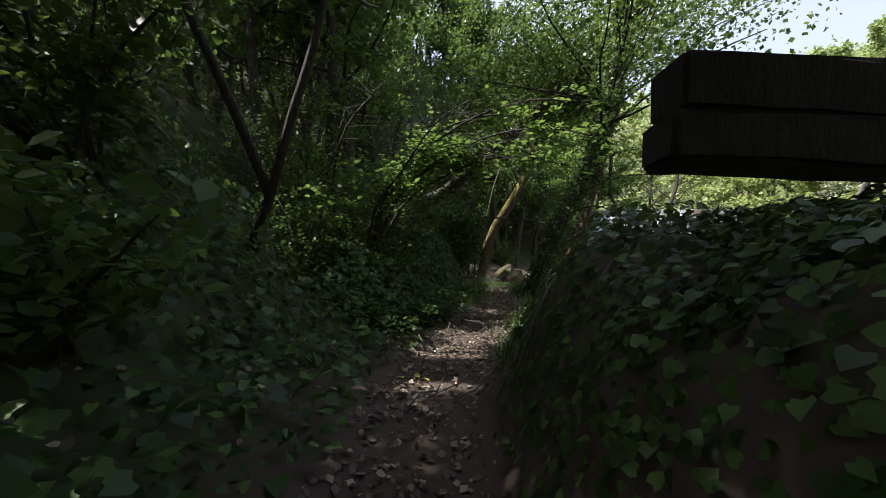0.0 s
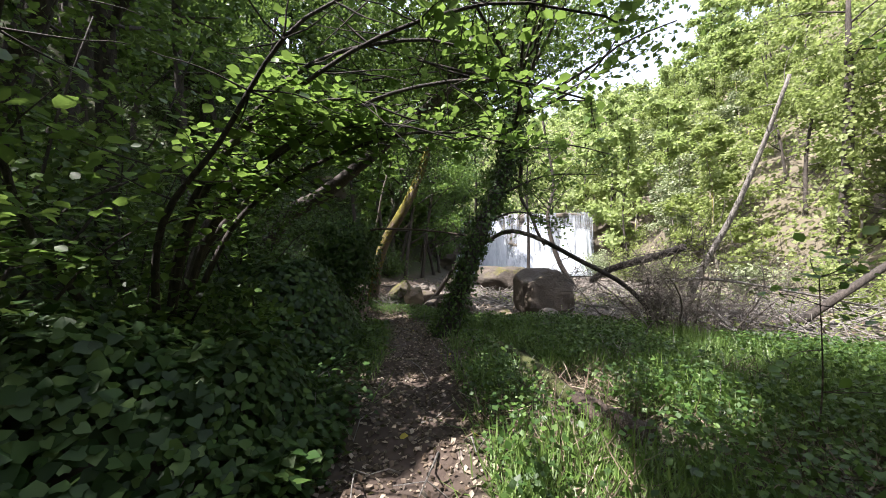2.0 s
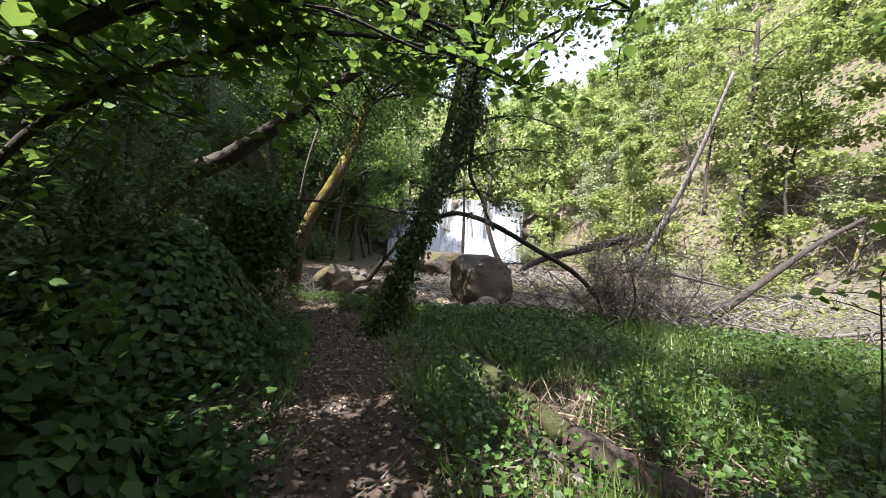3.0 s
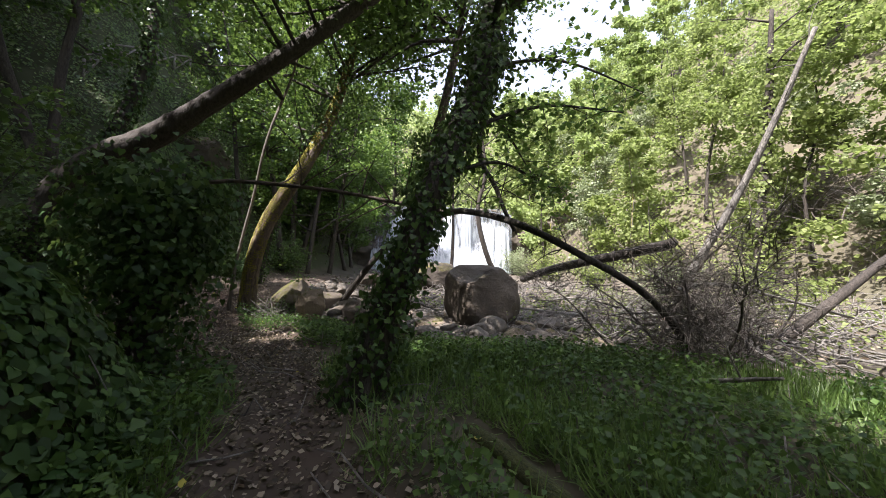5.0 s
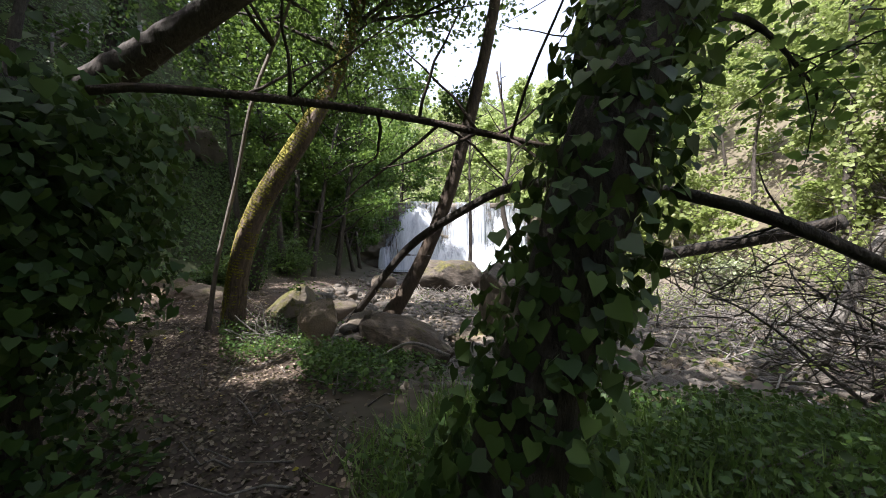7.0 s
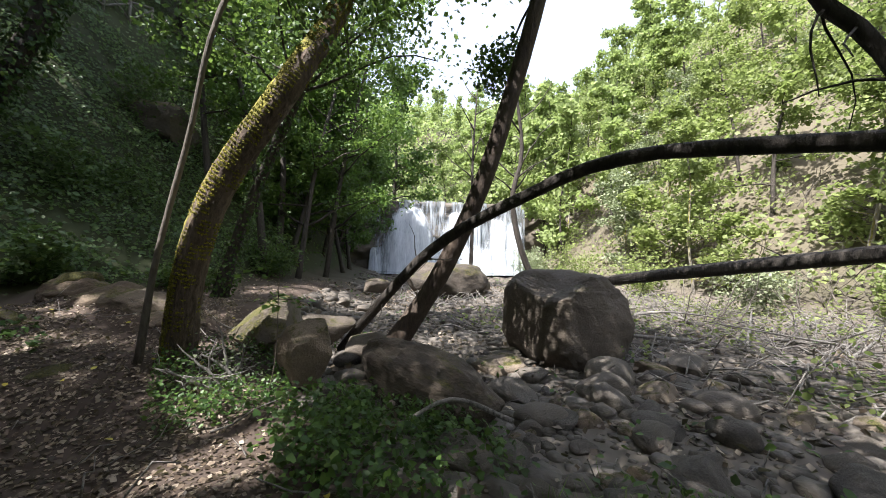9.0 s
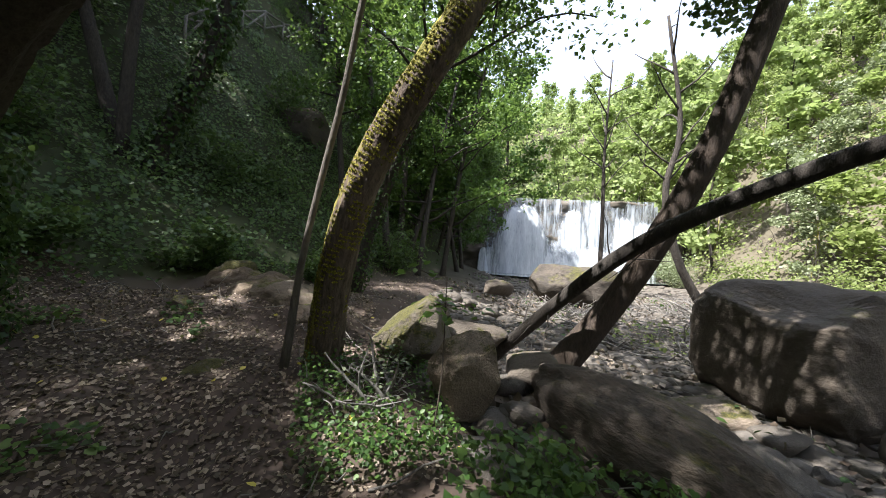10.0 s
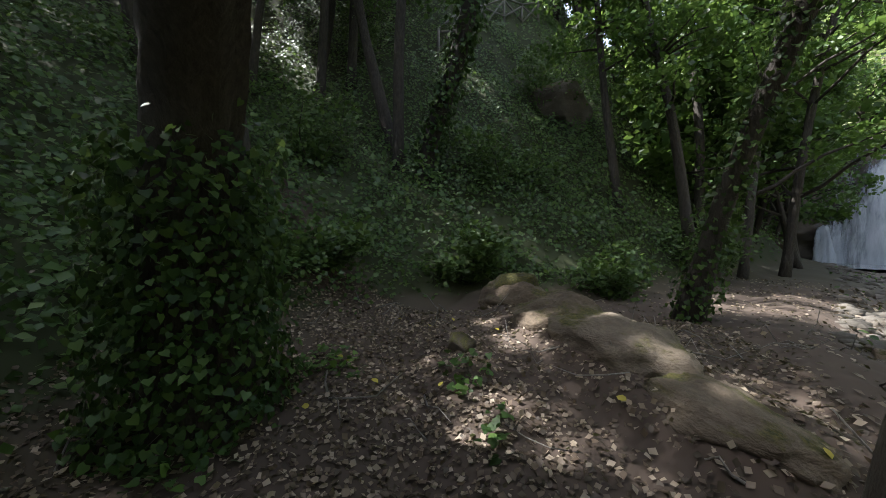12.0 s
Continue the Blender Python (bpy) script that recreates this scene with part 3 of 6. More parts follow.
pool = np.concatenate([[[*c, 0.06]], np.stack([c[0] + rad * (10.5 * np.cos(a) * FALL_DIR[0] + 4.6 * np.sin(a) * FALL_UP[0]),
                                            c[1] + rad * (10.5 * np.cos(a) * FALL_DIR[1] + 4.6 * np.sin(a) * FALL_UP[1]), np.full(n, 0.06)], -1)])
tagged(put("water", mesh_from(pool, np.stack([np.zeros(n, int), 1 + np.arange(n), 1 + (np.arange(n) + 1) % n], 1)), mat_pool),
       "foaming plunge pool below the waterfall", "pool", kind="structure")


# ---------------------------------------------------------------- rocks
def rock_mesh(seed, dims, cuts=9, detail=3, rough=0.06, bite=(0.5, 0.8)):
    rng = np.random.default_rng(seed)
    bm = bmesh.new()
    bmesh.ops.create_icosphere(bm, subdivisions=detail, radius=1.0)
    v = np.array([x.co[:] for x in bm.verts])
    f = np.array([[x.index for x in face.verts] for face in bm.faces])
    bm.free()
    for _ in range(cuts):
        d = rng.normal(0, 1, 3)
        d /= np.linalg.norm(d)
        lim = rng.uniform(*bite)
        over = np.maximum(v @ d - lim, 0)
        v = v - over[:, None] * d * 0.985
    for s, amp in ((2.2, rough), (5, rough * 0.45), (11, rough * 0.22)):
        nz = np.array([noise.noise(Vector(p) * s + Vector((seed * 1.7, seed * 0.6, 0))) for p in v])
        v = v * (1 + amp * nz)[:, None]
    v = v / np.abs(v).max(0) * np.array(dims) / 2
    return mesh_from(v, f)


def block_mesh(seed, dims, planes, power=0.45, rough=0.05, detail=6):
    """A squared stone: a rounded block, sliced by a few planes given as (direction, reach)."""
    bm = bmesh.new()
    bmesh.ops.create_icosphere(bm, subdivisions=detail, radius=1.0)
    v = np.array([x.co[:] for x in bm.verts])
    f = np.array([[x.index for x in face.verts] for face in bm.faces])
    bm.free()
    v = np.sign(v) * np.abs(v) ** power
    for d, reach in planes:
        d = np.array(d, float) / np.linalg.norm(d)
        v = v - np.maximum(v @ d - reach, 0)[:, None] * d * 0.94
    for k, amp in ((1.3, rough), (3.4, rough * 0.5), (9, rough * 0.2), (22, rough * 0.08)):
        v = v * (1 + amp * np.array([noise.noise(Vector(p) * k + Vector((seed * 1.3, 0, seed))) for p in v]))[:, None]
    return mesh_from(v * np.array(dims) / 2, f)


def rock(name, place, dims, turn, seed, mat, label, cuts=9, detail=4, rough=0.05, category="boulder", tip=(0, 0), group="", bite=(0.5, 0.8)):
    ob = put(name, rock_mesh(seed, dims, cuts, detail, rough, bite), mat)
    ob.matrix_world = pose(*place, tip[0], tip[1], turn)
    return tagged(ob, label, category, group)


big = put("boulder", block_mesh(5, (2.15, 2.5, 2.1), [((1, -0.2, 1), 1.12), ((-1, -0.5, 0.7), 1.22), ((0.2, -1, 0.45), 1.02), ((-0.9, -1, -0.5), 1.28), ((0.3, 1, 0.8), 1.15), ((0.6, -0.6, -1), 1.3), ((0.9, 0.3, 0.75), 1.02), ((-0.35, -0.2, 1), 1.0), ((-1, -0.9, 0.15), 1.2), ((0.5, -1, -0.3), 1.18)], 0.36, 0.085), ROCK_BIG)
big.matrix_world = pose(9.45, 16.75, 0.4, 3, -4, -17)
tagged(big, "huge squared brown sandstone boulder on the stream bed", "boulder")
rock("boulder", (12.6, 26.3, 0.25), (4.5, 3.2, 2.7), -20, 8, ROCK_SHADED, "dark mossy boulder below the waterfall", 14, 5, 0.09, bite=(0.62, 0.9))
rock("boulder", (15.2, 27.0, 0.3), (2.0, 1.6, 2.2), 10, 14, ROCK_SHADED, "pointed dark boulder below the waterfall", 8, 4)
rock("boulder", (3.3, 17.75, 0.5), (1.4, 1.0, 1.15), 32, 21, ROCK_MOSS, "mossy angular rock beside the path", 16, 5, 0.05, tip=(18, 8))
rock("boulder", (4.2, 18.4, 0.35), (1.5, 0.9, 0.75), -28, 24, ROCK_BROWN, "low dark rock beside the mossy one", 9, 4)
rock("boulder", (3.6, 16.6, 0.38), (0.72, 0.62, 0.95), 15, 27, ROCK_PALE, "pale ochre rock with moss beside the path", 14, 5, 0.05, tip=(0, 10))
rock("boulder", (4.95, 15.65, 0.02), (2.5, 1.0, 0.95), -68, 34, ROCK_BROWN, "long rounded brown slab sloping into the stream bed", 5, 5, 0.1, tip=(0, 9), bite=(0.75, 0.95))
rock("boulder", (4.55, 17.0, 0.2), (1.1, 0.8, 0.6), 25, 35, ROCK_BROWN, "low brown rock half buried in dead leaves", 9, 4)
rock("boulder", (7.3, 16.7, -0.4), (1.25, 0.8, 0.5), -30, 36, ROCK_PALE, "flat pale stone before the big boulder", 9, 4)
for x, y, sx, sz, k in ((8.6, 15.1, 1.15, 0.75, 171), (7.6, 14.5, 0.75, 0.45, 172), (6.6, 15.6, 0.9, 0.4, 173), (6.3, 14.7, 0.8, 0.35, 174), (10.6, 14.6, 0.9, 0.6, 175), (6.9, 13.5, 0.7, 0.4, 176), (7.7, 13.0, 0.6, 0.4, 177), (8.8, 13.4, 0.8, 0.45, 178)):
    rock("boulder", (x, y, float(land(x, y)) + sz * 0.22), (sx, sx * 0.75, sz), k * 37 % 180, k, ROCK_GREY, "rounded grey stone bedded in the stream bed", 3, 4, 0.05)
rock("boulder", (7.9, 14.8, -0.4), (1.05, 0.85, 0.6), 20, 38, ROCK_GREY, "rounded grey stone on the stream bed", 5, 4)
for x, y, z, sx, sy, sz, turn, k in ((0.1, 22.3, 0.66, 1.3, 1.7, 1.0, 34, 141), (0.85, 21.2, 0.62, 1.4, 2.0, 0.95, 22, 142), (1.4, 20.1, 0.58, 1.25, 1.9, 0.85, 36, 143), (1.95, 19.1, 0.41, 0.9, 1.7, 0.65, 26, 144)):
    rock("boulder", (x, y, z), (sx, sy, sz), turn, k, ROCK_BANK, "low mossy brown rock in the bank beside the path", 4, 5, 0.14, bite=(0.7, 0.95))
# the darkened rock colour stands in for the shaded recess below the fence
rock("boulder", (0.6, 32.2, 7.3), (4.2, 2.6, 2.6), -25, 49, ROCK_SHADED, "dark overhanging rock outcrop below the fence", 8, 4, 0.12)
rock("boulder", (-1.8, 32.8, 8.8), (2.6, 2.0, 1.6), 15, 50, ROCK_SHADED, "dark rock showing through the ivy of the slope", 8, 4, 0.12)
rock("boulder", (0.2, 22.4, 0.75), (1.1, 0.9, 1.0), 5, 47, ROCK_MOSS, "small mossy rock at the foot of the slope", 8, 4)
rock("stone", (-0.2, 19.95, 0.6), (0.42, 0.32, 0.26), 10, 52, ROCK_MOSS, "small mossy stone on the path", 7, 3, category="stone")
rock("stone", (0.9, 17.6, 0.22), (0.55, 0.4, 0.2), 40, 53, ROCK_MOSS, "half-buried mossy stone in the path", 6, 3, category="stone")
rock("stone", (-0.5, 17.55, 0.22), (0.45, 0.3, 0.16), 20, 54, ROCK_MOSS, "half-buried mossy stone in the litter", 6, 3, category="stone")
rock("boulder", (9.4, 27.5, 0.3), (2.4, 1.0, 0.9), 30, 58, ROCK_BROWN, "dark slab at the edge of the pool", 9, 3)

rng = np.random.default_rng(61)
shapes = [rock_mesh(70 + k, (1, rng.uniform(0.65, 0.9), rng.uniform(0.4, 0.65)), 4, 3, 0.04) for k in range(8)]
for k, me in enumerate(shapes):
    me.materials.append(ROCK_GREY if k % 4 else ROCK_PALE)
made = 0
while made < 290:
    x, y = (rng.uniform(4.2, 10), rng.uniform(10.5, 17.5)) if made % 5 < 3 else (rng.uniform(3.2, 17), rng.uniform(9.5, 25))
    if side(x, y, BANK) < 0.5 or rng.random() > (0.95 if x < 11 else 0.5) or np.hypot(x - 9.45, y - 16.75) < 1.9:
        continue
    s = min(0.16 + rng.exponential(0.17), 0.75)
    ob = put("stone", shapes[made % 8], ROCK_GREY)
    ob.matrix_world = pose(x, y, float(land(x, y)) + s * 0.1, rng.uniform(-14, 14), rng.uniform(-14, 14), rng.uniform(0, 360)) @ Matrix.Scale(s, 4)
    tagged(ob, "water-worn grey stone lying on the stream bed", "stone", "stones on the stream bed")
    made += 1
bits = []
unit = rock_mesh(90, (1, 0.8, 0.55), 4, 1, 0.05)
uv = np.array([v.co[:] for v in unit.vertices])
uf = np.array([p.vertices[:] for p in unit.polygons])
x = np.concatenate([rng.uniform(3, 30, 6000), rng.uniform(3, 18, 9000)])
y = np.concatenate([rng.uniform(8, 46, 6000), rng.uniform(9, 26, 9000)])
ok = (side(x, y, BANK) > 0.3) & (side(x, y, RIGHT_FOOT) < 0.5)
x, y = x[ok], y[ok]
s = np.minimum(0.05 + rng.exponential(0.09, len(x)), 0.5) * (1 + 0.02 * y)
an = rng.uniform(0, 6.28, len(x))
p = on_land(x, y)
rot = np.stack([np.cos(an)[:, None] * uv[:, 0] - np.sin(an)[:, None] * uv[:, 1], np.sin(an)[:, None] * uv[:, 0] + np.cos(an)[:, None] * uv[:, 1],
                np.broadcast_to(uv[:, 2], (len(x), len(uv)))], -1) * s[:, None, None]
v = (p[:, None] + rot).reshape(-1, 3)
f = (uf[None] + (np.arange(len(x)) * len(uv))[:, None, None]).reshape(-1, 3)
tagged(put("gravel", mesh_from(v, f), ROCK_GREY), "loose pale gravel and cobbles along the stream bed", "gravel", kind="stuff")


# ---------------------------------------------------------------- trees
def limb(start, way, length, r, rng, droop=0.0, n=7):
    p, d = [np.array(start, float)], np.array(way, float) / np.linalg.norm(way)
    for _ in range(n - 1):
        d = d + rng.normal(0, 0.13, 3) + np.array((0, 0, -droop / n))
        d /= np.linalg.norm(d)
        p.append(p[-1] + d * length / (n - 1))
    return np.array(p), np.linspace(r, r * 0.25, n)


def crown_points(rng, centres, spreads, count):
    k = rng.integers(0, len(centres), count)
    d = rng.normal(0, 1, (count, 3))
    d = d / np.linalg.norm(d, axis=1)[:, None] * rng.uniform(0.25, 1, (count, 1)) ** 0.5
    return centres[k] + d * spreads[k][:, None] * np.array((1, 1, 0.7))


def forest_tree(place, seed, height, r, lean, leaf, bark, label, leaves=2600, size=0.2, low=0.35, spread=2.2, limbs=14, group=""):
    """A tree with a tapered trunk, limbs and a loose crown of clumps."""
    rng = np.random.default_rng(seed)
    ob = thing("tree", place, label, "tree", group)
    ctrl = [(0, 0, -0.3), (lean[0] * 0.3 + rng.normal(0, 0.3), lean[1] * 0.3 + rng.normal(0, 0.3), height * 0.35), (lean[0] * 0.7, lean[1] * 0.7 + rng.normal(0, 0.2), height * 0.7), (lean[0], lean[1], height)]
    pts = curve_points(ctrl, 18)
    rad = r * np.linspace(1, 0.18, 18) ** 0.8
    rad[0] *= 1.35
    put("trunk", joined([tube_arrays(pts, rad, 9, 0.06, rng)]), bark, ob)
    centres, spreads = [], []
    for k in range(limbs):
        f = rng.uniform(low, 0.98)
        a = rng.uniform(0, 6.283)
        ln = spread * rng.uniform(0.5, 1.15) * (1.25 - 0.6 * f)
        p, rr = limb(pts[int(f * 17)], (math.cos(a), math.sin(a), rng.uniform(0.1, 0.9)), ln, rad[int(f * 17)] * 0.5, rng)
        put("limb", joined([tube_arrays(p, rr, 4)]), bark, ob)
        for q in (3, 5, 6):
            centres.append(p[q] + rng.normal(0, 0.15, 3))
            spreads.append(rng.uniform(0.45, 1.0) * spread * 0.32)
    for k in range(int(low * 17) + 5, 18, 2):
        centres.append(pts[k])
        spreads.append(spread * 0.34 * (1.3 - k / 24))
    p = crown_points(rng, np.array(centres), np.array(spreads), leaves)
    put("crown", leaf_mesh(p, (0, 0, 0.6), size * rng.uniform(0.6, 1.25, leaves), QUAD, rng, 0.6), leaf, ob, "loose leafy crown")
    return ob


def plant_copies(src, spots, rng, lo=0.75, hi=1.25):
    for x, y in spots:
        s = rng.uniform(lo, hi)
        copy_thing(src, pose(x, y, float(land(x, y)) - 0.1, rng.normal(0, 3), rng.normal(0, 3), rng.uniform(0, 360)) @ Matrix.Diagonal((s, s, s * rng.uniform(0.9, 1.15), 1)))


def spots(rng, n, xr, yr, test, gap):
    out = []
    for _ in range(n * 60):
        x, y = rng.uniform(*xr), rng.uniform(*yr)
        if test(x, y) and all((x - a) ** 2 + (y - b) ** 2 > gap * gap for a, b in out):
            out.append((x, y))
            if len(out) == n:
                break
    return out


def ground_at(x, y, dz=-0.1):
    return (x, y, float(land(x, y)) + dz)


rng = np.random.default_rng(101)
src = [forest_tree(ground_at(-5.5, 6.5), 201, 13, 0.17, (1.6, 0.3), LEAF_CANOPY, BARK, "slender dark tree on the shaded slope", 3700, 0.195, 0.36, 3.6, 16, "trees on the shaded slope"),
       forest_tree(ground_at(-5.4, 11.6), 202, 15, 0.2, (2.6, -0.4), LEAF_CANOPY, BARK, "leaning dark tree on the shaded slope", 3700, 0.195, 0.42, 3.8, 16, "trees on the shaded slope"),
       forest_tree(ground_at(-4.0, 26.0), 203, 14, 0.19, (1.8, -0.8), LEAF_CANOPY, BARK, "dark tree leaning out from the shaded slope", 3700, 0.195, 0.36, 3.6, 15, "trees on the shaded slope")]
def sunlit(x, y):
    """Whether a trunk here would stand in the gaps through which the sun reaches the ground."""
    for tx, ty in ((2.6, 16.2), (1.6, 5.7), (2.6, 7.1), (3.6, 6.9), (1.2, 20.4)):
        k = Vector((-0.643, -0.09))
        h = min(max(((x - tx) * k.x + (y - ty) * k.y) / k.length_squared, 3), 24)
        if math.hypot(x - tx - k.x * h, y - ty - k.y * h) < 0.9:
            return True
    return False


def glade(x, y):
    """The open, steep part of the shaded slope below the fence."""
    a = math.degrees(math.atan2(x - 1.2, y - 15.5))
    return y > 21.5 and GLADE[0] < a < GLADE[1] and math.hypot(x - 1.2, y - 15.5) < 26


GLADE = (-24, 4)
NEAR = lambda x, y: 1.4 < -float(side(x, y, LEFT_FOOT)) < 12 and not sunlit(x, y) and not glade(x, y)
# the listed spots add unseen trees beside and behind the start, as shade
where = spots(rng, 22, (-13, 4), (-7, 30), NEAR, 2.1) + [(4.6, -3.2), (2.6, -6.0), (6.0, -6.5), (-4.2, 0.6), (-6.5, -0.6), (-3.4, -2.6), (3.6, -1.6), (0.8, -3.0)] 
for k, s in enumerate(src):
    plant_copies(s, where[k::3], rng)
# unseen small trees, added round the start to keep light off the bank
for x, y in ((4.9, 1.0), (5.6, 3.0), (3.4, -0.9), (1.7, -1.6), (-1.9, -1.2), (4.6, -1.0), (3.5, 0.5), (-1.3, -0.4), (2.4, -0.6)):
    copy_thing(src[1], pose(x, y, float(land(x, y)) - 0.5, 0, 0, x * 70) @ Matrix.Diagonal((0.62, 0.62, 0.45, 1)))
# more unseen trees, added to block the open sky on the right
for x, y in ((6.5, 4.0), (7.3, 2.0), (6.6, 0.0), (5.4, -1.2)):
    copy_thing(src[0], pose(x, y, float(land(x, y)) - 0.3, 0, 0, x * 50) @ Matrix.Diagonal((0.62, 0.62, 0.5, 1)))
# unseen trees added behind the start for deeper shade
for x, y in ((2.2, -1.9), (0.2, -1.8), (-1.4, -2.4), (4.0, -2.2)):
    copy_thing(src[2], pose(x, y, float(land(x, y)) - 0.3, 0, 0, x * 90) @ Matrix.Diagonal((0.8, 0.8, 0.6, 1)))
high = forest_tree(ground_at(-9.5, 30.0), 204, 13, 0.17, (1.4, -0.3), LEAF_CANOPY, BARK, "dark tree high on the shaded slope", 1900, 0.31, 0.3, 3.4, 8, "trees on the shaded slope")
plant_copies(high, spots(rng, 62, (-26, 14), (8, 54), lambda x, y: 6 < -float(side(x, y, LEFT_FOOT)) < 30 and not sunlit(x, y) and not glade(x, y), 2.3), rng)
plant_copies(high, [(-11, 44), (-8.5, 46), (-6, 44.5), (-4, 47.5), (-1.5, 46.5), (0.8, 49), (3, 47.5), (5, 51), (-9, 50), (-3, 52), (2, 54), (7, 47), (-12.5, 39), (-14, 43), (1.8, 39.5), (3.0, 37.0), (0.2, 42)], rng, 1.2, 1.6)
plant_copies(src[2], [(-7.4, 26.6), (5.6, 31.6), (4.6, 28.6)], rng, 0.85, 1.1)
# added trees, set along the sun's way so their crowns shade path and banks
plant_copies(src[0], [(-3.6, 1.4), (-3.1, 0.2), (-5.6, 5.0), (-3.7, 8.8), (-4.4, 4.4), (-3.4, 11.2), (-4.3, 2.5), (-5.8, 1.4)], rng, 0.9, 1.0)
src = [forest_tree(ground_at(27, 20.5), 211, 10, 0.1, (-0.8, 0.4), LEAF_SUNLIT, BARK_PALE, "pale-barked tree on the sunny slope, sunlight in its leaf colour", 3600, 0.28, 0.12, 2.9, 12, "trees on the sunny slope"),
       forest_tree(ground_at(24.5, 7), 212, 12, 0.12, (-1.6, 0.0), LEAF_SUNLIT, BARK, "dark tree on the sunny slope, sunlight in its leaf colour", 3600, 0.28, 0.12, 3.1, 12, "trees on the sunny slope"),
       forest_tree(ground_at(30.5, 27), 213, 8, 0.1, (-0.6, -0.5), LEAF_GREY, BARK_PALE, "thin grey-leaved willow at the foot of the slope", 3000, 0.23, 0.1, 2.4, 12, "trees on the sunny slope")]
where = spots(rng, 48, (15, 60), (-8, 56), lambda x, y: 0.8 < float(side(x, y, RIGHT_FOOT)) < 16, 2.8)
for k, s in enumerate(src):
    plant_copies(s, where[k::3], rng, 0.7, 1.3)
far = forest_tree(ground_at(48, 30), 214, 11, 0.1, (-0.8, 0.2), LEAF_HAZED, BARK, "tree high on the sunny slope, haze in its leaf colour", 1400, 0.44, 0.1, 3.2, 7, "trees on the sunny slope")
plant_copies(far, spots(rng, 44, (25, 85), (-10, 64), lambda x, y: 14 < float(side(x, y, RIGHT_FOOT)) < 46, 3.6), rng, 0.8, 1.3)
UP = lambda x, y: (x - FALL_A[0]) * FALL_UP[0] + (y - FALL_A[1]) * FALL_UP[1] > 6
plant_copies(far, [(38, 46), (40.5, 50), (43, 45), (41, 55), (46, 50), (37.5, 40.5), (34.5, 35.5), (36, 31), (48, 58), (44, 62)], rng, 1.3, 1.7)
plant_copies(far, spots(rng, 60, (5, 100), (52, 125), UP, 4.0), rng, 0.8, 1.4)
# young trees by the left end of the waterfall
src = forest_tree(ground_at(12.0, 42.5), 221, 9, 0.12, (2.2, -1.2), LEAF_CANOPY, BARK, "young green tree leaning over the stream", 4200, 0.22, 0.1, 2.8, 14, "trees along the stream")
plant_copies(src, [(9.3, 37), (6.2, 32), (14.2, 46.5), (15, 51), (19, 56), (7.2, 37.5), (11, 46), (16.5, 54.5), (5, 35), (12.6, 43), (18, 52.5)], rng, 1.1, 1.6)
plant_copies(src, [(7.0, 35), (9.0, 39.5), (18.0, 55.5), (21.2, 57), (24.0, 56)], rng, 1.8, 2.1)
beech = forest_tree(ground_at(8.0, 31.5), 222, 17, 0.16, (2.4, -1.5), LEAF_BEECH, BARK, "tall beech in fresh leaf beside the stream", 7000, 0.2, 0.22, 4.6, 22, "trees along the stream")
plant_copies(beech, [(10.4, 35.5), (6.2, 29.8), (12.2, 39.5)], rng, 0.85, 1.1)
bare = thing("tree", (17.2, 30.0, -0.2), "nearly bare thin tree standing before the waterfall", "tree")
r2 = np.random.default_rng(231)
tr = curve_points([(0, 0, -0.2), (0.2, 0.1, 4), (0.1, 0.1, 8.5), (0.3, 0, 14)], 14)
put("trunk", joined([tube_arrays(tr, np.linspace(0.15, 0.03, 14), 7, 0.05, r2)]), BARK, bare)
for k in range(12):
    put("limb", joined([tube_arrays(*limb(tr[6 + k % 7], (math.cos(k * 2.4), math.sin(k * 2.4), 1.2), 3.2 - 0.12 * k, 0.05, r2), 5)]), BARK, bare)
bend = thing("tree", (17.0, 23.5, -0.2), "crooked bare tree at the edge of the gravel", "tree")
tr = curve_points([(0, 0, -0.2), (-1.2, 0.5, 2.2), (-1.9, 0.6, 5.0), (-1.6, 0.3, 7.5), (-2.4, 0.4, 12)], 18)
put("trunk", joined([tube_arrays(tr, np.linspace(0.2, 0.05, 18), 8, 0.05, r2)]), BARK, bend)
for k in range(11):
    put("limb", joined([tube_arrays(*limb(tr[8 + k % 9], (math.cos(k * 2.4), math.sin(k * 2.4), 0.8), 2.8 - 0.1 * k, 0.05, r2), 5)]), BARK, bend)


HANG = (6.71, 16.80, 5.83)
# ---------------------------------------------------------------- single trunks by the path
def trunk_tree(name, ctrl, radii, bark, label, n=30, sides=14, seed=1, rough=0.05, flare=1.5, fine=1):
    """A trunk through a few places, with its radius from foot to top."""
    r2 = np.random.default_rng(seed)
    ob = thing(name, ctrl[0], label, "tree")
    pts = curve_points(ctrl, n)
    rad = np.interp(np.linspace(0, 1, n), np.linspace(0, 1, len(radii)), radii)
    rad[:4] *= np.linspace(flare, 1.05, 4)
    k = np.linspace(0, 1, n * fine)
    more = np.interp(k, np.linspace(0, 1, n), rad)
    put("trunk", joined([tube_arrays(local(curve_points(ctrl, n * fine), ob), more, sides * fine, rough, r2)]), bark, ob)
    return ob, pts, rad, r2


